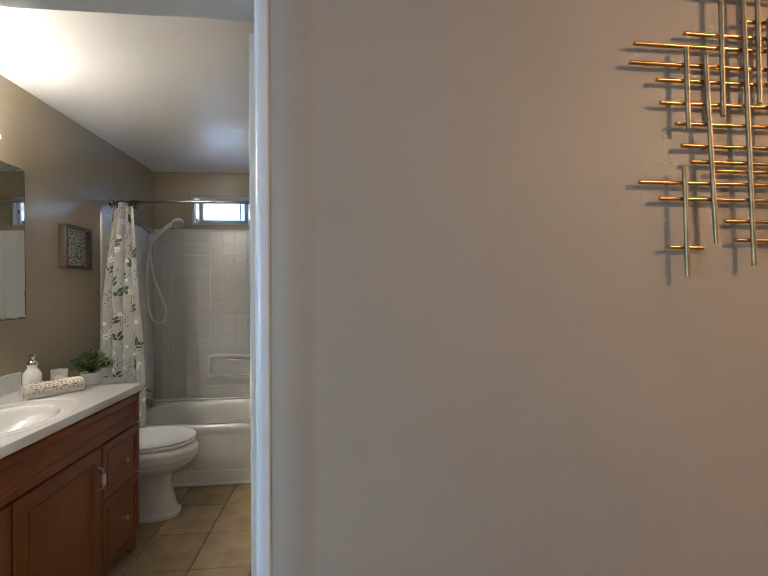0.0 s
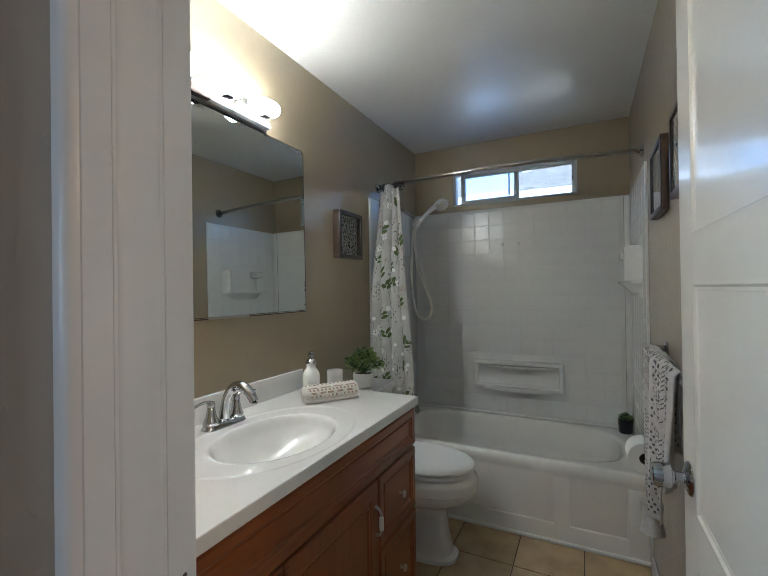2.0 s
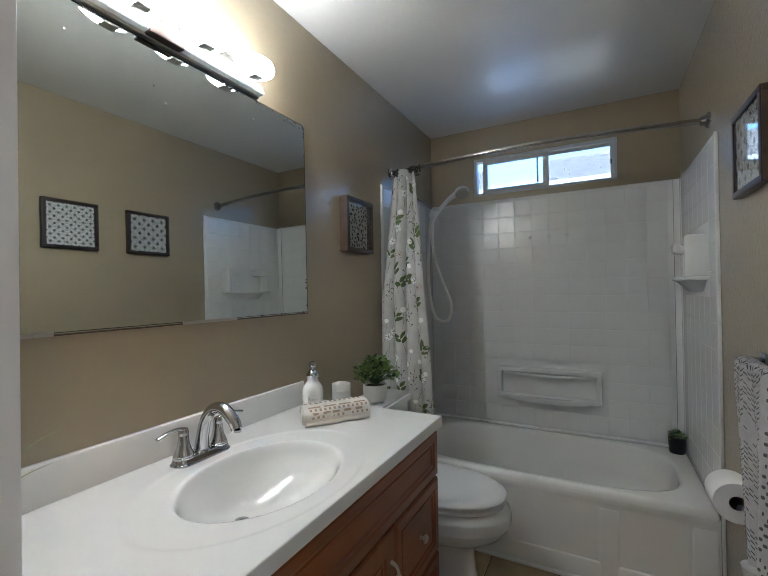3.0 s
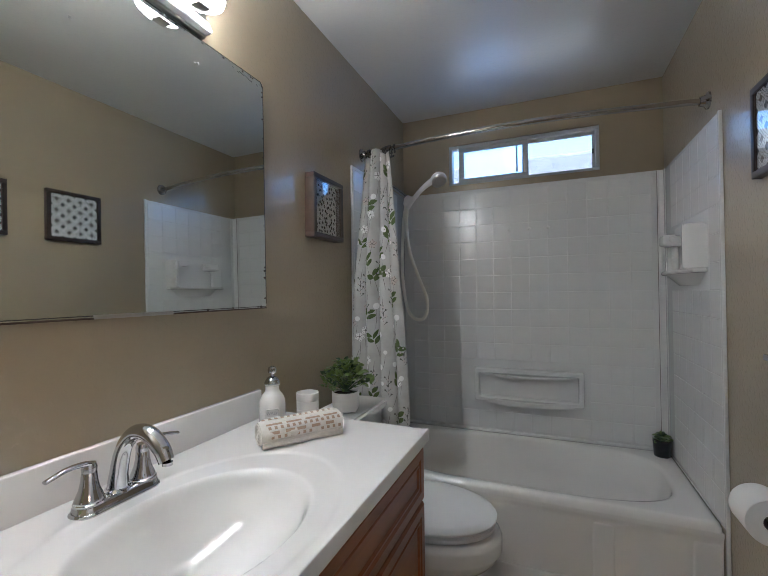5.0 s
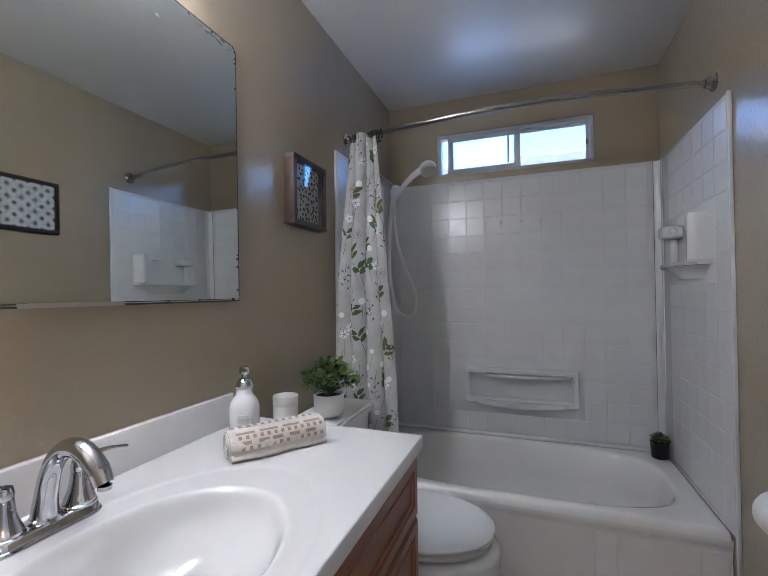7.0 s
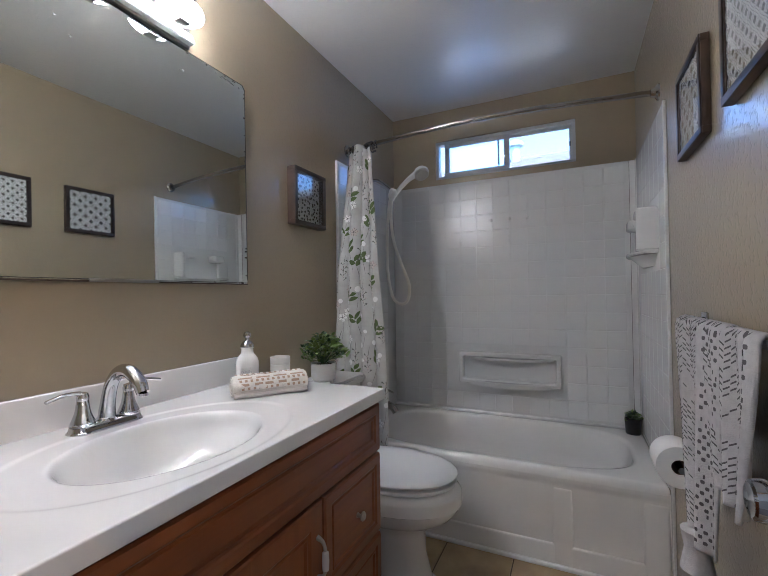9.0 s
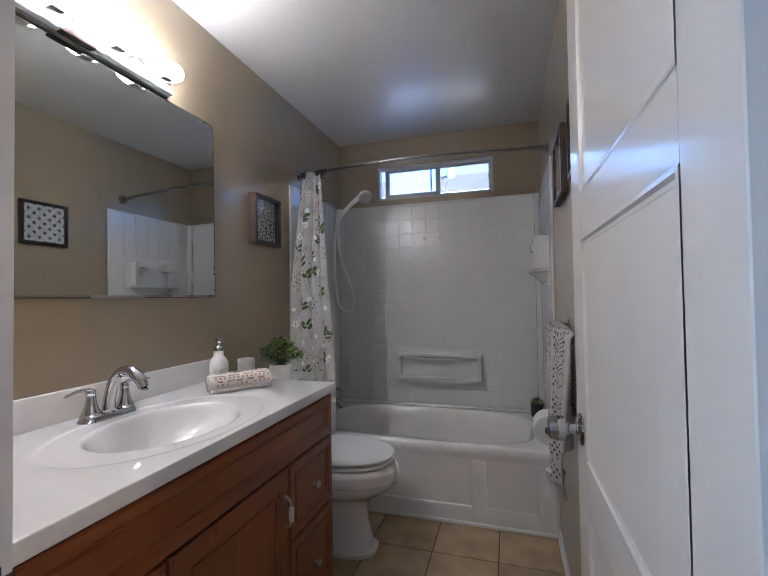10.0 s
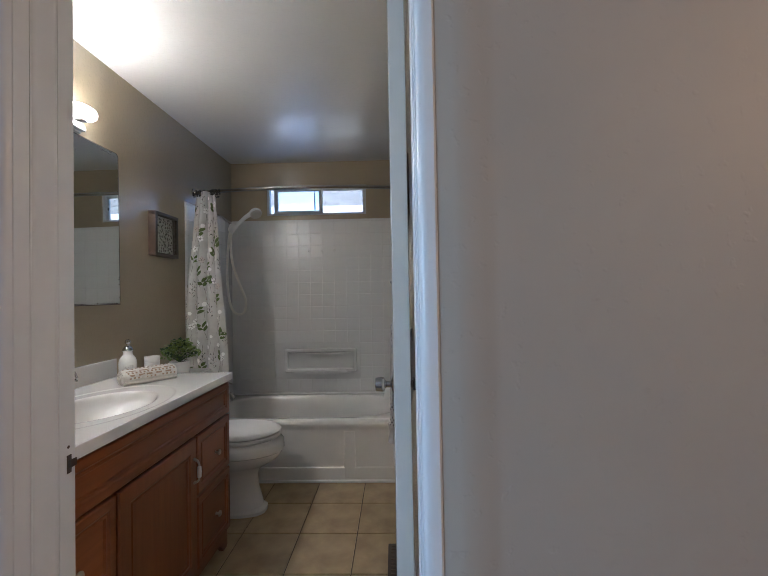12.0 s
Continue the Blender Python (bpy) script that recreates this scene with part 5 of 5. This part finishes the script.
def hang(at, nu=44, nv=56):
    bb = bmesh.new()
    g = [[bb.verts.new(at(i / nu, j / nv)) for i in range(nu + 1)] for j in range(nv + 1)]
    for j in range(nv):
        for i in range(nu):
            bb.faces.new((g[j][i], g[j][i + 1], g[j + 1][i + 1], g[j + 1][i]))
    return bb


M_WEAVE = mat("woven_dark_yarn", (0.11, 0.10, 0.10), 0.95)
weave = bmesh.new()
for nm, args in (("front_fall", (1.458, 1.832, 1.470, 1.156, 0.635, 0.52, -0.024, 1.0)), ("inner_fall", (1.290, 1.560, 1.470, 1.153, 0.820, 0.40, -0.016, 4.0)), ("back_fall", (1.470, 1.822, 1.470, 1.155, 0.88, 0.1, 0.018, 2.2))):
    at = fall(*args)
    o = part(nm, hang(at), towel_mat, tw)
    s_ = o.modifiers.new("thickness", "SOLIDIFY")
    s_.thickness, s_.offset = 0.004, 0.0
    au, av = args[1] - args[0], args[3] - args[4]
    rn, vv_ = 0, 0.006
    while vv_ < av - 0.02:
        for c_ in range(int((au - 0.015) / 0.0098)):
            uu_ = 0.006 + c_ * 0.0098
            if uu_ / au > 0.30:
                period = (uu_ / 0.042) % 2.0
                slope = 1 if period < 1.0 else -1
                wave = period if period < 1.0 else 2.0 - period
                if int((vv_ - 0.036 * wave + 1.0) / 0.0105) % 5 == 4 or (vv_ / 0.21) % 1.0 > 0.86:
                    continue
                if (rn + c_) % 2 and (vv_ / 0.21) % 1.0 > 0.62:
                    continue
                sh_ = [[(0, 0), (0.0088, slope * 0.007)], [(0, 0.0036), (0.0088, slope * 0.007 + 0.0036)]]
            else:
                if uu_ / au < 0.04 or uu_ / au > 0.24:
                    continue
                if (rn // 1 + c_) % 2 or (vv_ / 0.115) % 1.0 > 0.62:
                    if (rn + c_) % 3 or (vv_ / 0.115) % 1.0 < 0.62:
                        continue
                    sh_ = [[(0, 0), (0.004, 0)], [(0, 0.009), (0.004, 0.009)]]
                else:
                    sh_ = [[(0.0015, 0), (0.007, 0)], [(0, 0.0022), (0.0085, 0.0022)], [(0, 0.0062), (0.0085, 0.0062)], [(0.0015, 0.0085), (0.007, 0.0085)]]
            decal(weave, at, au, av, uu_, vv_, sh_, Vector((-1, 0, 0)), 0.0032)
        vv_ += 0.0128
        rn += 1
tagged(part("woven_pattern", weave, M_WEAVE, tw, smooth=False), kind="stuff")
part("tassel", tube(spline([(1.446, 1.660, 0.645), (1.446, 1.660, 0.60), (1.446, 1.660, 0.55)], 5), [0.034, 0.026, 0.036], 16), towel_mat, tw)

ph = thing("toilet_paper", "white toilet paper roll on a chrome holder on the beige wall", "toilet paper", (1.448, 1.880, 0.728))
b = bmesh.new()
lathe([(0.021, -0.052), (0.0575, -0.052), (0.059, -0.050), (0.059, 0.050), (0.0575, 0.052), (0.021, 0.052), (0.021, -0.052)], 48, bm=b, m=pose(0, 0, 0, 90, 0, 0), cap=False)
part("roll", b, M_TISSUE, ph)
b = bmesh.new()
lathe([(0.0205, -0.050), (0.0205, 0.050)], 32, bm=b, m=pose(0, 0, 0, 90, 0, 0), cap=False)
part("core", b, M_CARD, ph, "brown cardboard core")
hold = thing("paper_holder", "chrome toilet paper holder arm on the beige wall", "paper holder", (1.448, 1.880, 0.728))
part("spindle", tube([(0, -0.075, 0), (0, 0.075, 0)], 0.009, 14), M_CHROME, hold)
part("arm", tube(spline([(0.0, 0.075, 0), (0.012, 0.078, 0), (0.050, 0.078, 0), (0.076, 0.078, 0)], 4), 0.008, 12), M_CHROME, hold)
part("flange", box(0.068, 0.0775, 0.055, 0.101, -0.023, 0.023, 0.003), M_CHROME, hold)

# floor vent at the door side
fv = thing("floor_vent", "brown metal floor register beside the door wall", "floor vent", (1.455, 1.58, 0.0))
b = box(-0.052, 0.052, -0.13, 0.13, 0.0, 0.004, 0.001)
part("plate", b, M_WATER_SHADOW, fv)
for k in range(9):
    part("louvre", box(-0.036, 0.036, -0.105 + 0.026 * k, -0.094 + 0.026 * k, 0.0042, 0.007, 0.001, 1), M_FRAME_SIDE, fv)

# ---- brass rods on the hall wall ----
art = thing("brass_wall_sculpture", "abstract wall sculpture of crossed brass rods on the hall wall", "wall art", (0, D0, 0))
H_RODS = ((2.425, 2.80, 2.013), (2.413, 2.90, 1.965), (2.484, 2.93, 1.925), (2.493, 2.86, 1.868), (2.535, 2.88, 1.817), (2.550, 3.02, 1.762), (2.573, 2.84, 1.722), (2.434, 2.94, 1.668),
          (2.487, 2.90, 1.628), (2.665, 2.97, 1.573), (2.510, 2.604, 1.507), (2.695, 3.0, 1.525), (2.560, 2.83, 2.045), (2.72, 3.02, 2.085), (2.6, 2.98, 2.15), (2.64, 2.9, 1.70), (2.60, 2.96, 2.21))
V_RODS = ((2.560, 1.800, 2.003), (2.552, 1.432, 1.705), (2.632, 1.515, 1.985), (2.655, 1.835, 2.28), (2.735, 1.46, 2.24), (2.757, 1.87, 2.25), (2.79, 1.62, 2.09), (2.85, 1.50, 2.20), (2.91, 1.66, 2.16), (2.965, 1.78, 2.05))
for k, (x0, x1, z) in enumerate(H_RODS):
    part("rod", tube([(x0, -0.026, z), (x1, -0.026, z - 0.002)], 0.0052, 10), M_BRASS, art)
for x, z0, z1 in V_RODS:
    lean = 0.024 if x in (2.632, 2.735) else 0.004
    part("rod", tube([(x, -0.0365, z0), (x - lean, -0.0365, z1)], 0.0056, 10), M_DULLBRASS, art)
for x, z in ((2.560, 1.965), (2.625, 1.762), (2.85, 1.762), (2.715, 1.573), (2.85, 2.085)):
    part("stand_off", tube([(x, 0, z), (x, -0.026, z)], 0.004, 8), M_BRASS, art)

# hall lamp that gives the warm light, and the far hall window
hl = thing("hall_ceiling_lamp", "small warm ceiling lamp hanging in the hall", "lamp", (3.75, -0.95, 2.36))
part("cord", tube([(0, 0, 0.06), (0, 0, H - 2.361)], 0.004, 8), M_NICKEL, hl)
part("cap", lathe([(0.07, 0.055), (0.03, 0.085), (0.01, 0.10)], 24), M_NICKEL, hl)
w2 = new("window_2")
tagged(w2, kind="structure")
for n_, y0, y1, z0, z1 in (("side_bar", -1.95, -1.90, 0.8, 2.1), ("side_bar", -1.05, -1.00, 0.8, 2.1), ("bottom_bar", -1.90, -1.05, 0.8, 0.85), ("top_bar", -1.90, -1.05, 2.05, 2.1)):
    part(n_, box(-1.28, -1.22, y0, y1, z0, z1, 0.003), M_VINYL, w2)

# ---- outside ----
setting("ground", box(-150, 150, -150, 150, -0.45, -0.3), M_GROUND)
nb = thing("neighbour_house", "pale stucco neighbouring house with a light shingle roof beyond the window", "house", (0, 0, -0.3))
b = box(-5.5, 7.5, 5.2, 12.0, 0.0, 2.75)
part("wall", b, M_STUCCO, nb, smooth=False)
roof = new("roof")
roof.parent = nb
part("deck", prism([(4.85, 2.72), (8.0, 3.84), (11.9, 2.58), (11.9, 2.48), (4.85, 2.62)], -5.8, 7.8, "yz"), M_SHINGLE, roof, smooth=False)
courses = bmesh.new()
rr_ = random.Random(8)
NCO = 20
for k in range(NCO):
    y0_, z0_ = 4.85 + 3.15 * k / NCO, 2.735 + 1.12 * k / NCO
    x_ = -5.8 + rr_.uniform(0, 0.3)
    while x_ < 7.7:
        w_ = rr_.uniform(0.22, 0.40)
        t_ = rr_.uniform(0.022, 0.040)
        vs_ = [courses.verts.new(c_) for c_ in ((x_, y0_, z0_ - 0.01), (x_ + w_ - 0.012, y0_, z0_ - 0.01), (x_ + w_ - 0.012, y0_, z0_ + t_), (x_, y0_, z0_ + t_),
                                                (x_, y0_ + 0.17, z0_ + 0.062), (x_ + w_ - 0.012, y0_ + 0.17, z0_ + 0.062))]
        courses.faces.new((vs_[0], vs_[1], vs_[2], vs_[3]))
        courses.faces.new((vs_[3], vs_[2], vs_[5], vs_[4]))
        x_ += w_
tagged(part("shingles", courses, M_SHINGLE, roof, smooth=False), kind="stuff")
part("gutter", box(-5.8, 7.8, 4.78, 4.85, 2.66, 2.76, 0.01), M_VINYL, roof)
part("ridge_cap", tube([(-5.8, 8.0, 3.86), (7.8, 8.0, 3.86)], 0.06, 8), M_SHINGLE, roof)
part("vent_pipe", lathe([(0.075, 3.4), (0.075, 4.02), (0.13, 4.03), (0.13, 4.09), (0.05, 4.14)], 18, m=pose(0.33, 7.7, 0)), M_PIPE, nb, "galvanised roof vent pipe")

# ---- repeated pieces last ----
def tile_mesh(name, sx, sy, t, bev, m):
    bb = box(-sx / 2, sx / 2, -sy / 2, sy / 2, 0, t, 0)
    bmesh.ops.bevel(bb, geom=[e for e in bb.edges if all(v.co.z > t / 2 for v in e.verts)], offset=bev, segments=1, affect="EDGES")
    bmesh.ops.delete(bb, geom=[f for f in bb.faces if all(v.co.z < 1e-6 for v in f.verts)], context="FACES")
    me = bpy.data.meshes.new(name)
    bb.to_mesh(me)
    bb.free()
    me.materials.append(m)
    return me


floor_ob = bpy.data.objects["floor"]
PX, PY, GX, GY = 0.3165, 0.3200, 0.915, 1.8055
cache = {}


def piece(name, me, parent, m):
    o = new(name, me)
    o.parent = parent
    o.matrix_basis = m
    return o


for i in range(-4, 4):
    for j in range(-6, 6):
        x0, x1 = GX + i * PX + 0.003, GX + (i + 1) * PX - 0.003
        y0, y1 = GY + j * PY + 0.003, GY + (j + 1) * PY - 0.003
        x0, x1, y0, y1 = max(x0, 0.0), min(x1, W), max(y0, D0), min(y1, 2.452)
        if y0 < D1:
            x0, x1 = max(x0, JL), min(x1, JR)
        if x1 - x0 < 0.02 or y1 - y0 < 0.02:
            continue
        key = (round(x1 - x0, 3), round(y1 - y0, 3))
        if key not in cache:
            cache[key] = tile_mesh("floor_tile", key[0], key[1], 0.006, 0.0015, M_TILE)
        piece("floor_tile", cache[key], floor_ob, pose((x0 + x1) / 2, (y0 + y1) / 2, -0.006))

PT = 0.1072
wt = tile_mesh("wall_tile", PT - 0.0030, PT - 0.0030, 0.0018, 0.0014, M_SURR)


for i in range(14):
    for j in range(14):
        x, z = 0.393 + PT * (i - 3.5), 1.099 + PT * (j - 5.5)
        if x < 0.02 or x + PT / 2 > 1.489:
            continue
        if x + PT / 2 > NX0 - 0.004 and x - PT / 2 < NX1 + 0.004 and z + PT / 2 > NZ0 - 0.03 and z - PT / 2 < NZ1 + 0.004:
            continue
        if z + PT / 2 > SZ - 0.002 or z - PT / 2 < TZ + 0.01:
            continue
        piece("wall_tile", wt, surround, pose(x, SY + 0.0002, z, 90, 0, 0))
for i in range(7):
    for j in range(14):
        y, z = 2.424 + PT * i, 1.099 + PT * (j - 5.5)
        if z + PT / 2 > SZ - 0.002 or z - PT / 2 < TZ + 0.01 or y + PT / 2 > SY - 0.035:
            continue
        if 2.49 < y + PT / 2 and y - PT / 2 < 2.99 and z - PT / 2 < 1.59 and z + PT / 2 > 1.33:
            continue
        piece("wall_tile", wt, surround, pose(SX + 0.0002, y, z, 0, -90, 0))
        piece("wall_tile", wt, surround, pose(0.0118, y, z, 0, 90, 0))
# baseboards
setting("baseboard", box(W - 0.011, W - 0.0002, D1 + 0.03, 2.34, 0.0, 0.085, 0.003), M_TRIM)
setting("baseboard_hall", box(0.141, 0.655, D0 - 0.022, D0 - 0.0102, 0.0, 0.085, 0.003), M_TRIM)
setting("baseboard_hall_east", box(1.67, 4.59, D0 - 0.022, D0 - 0.0087, 0.0, 0.085, 0.003), M_TRIM)
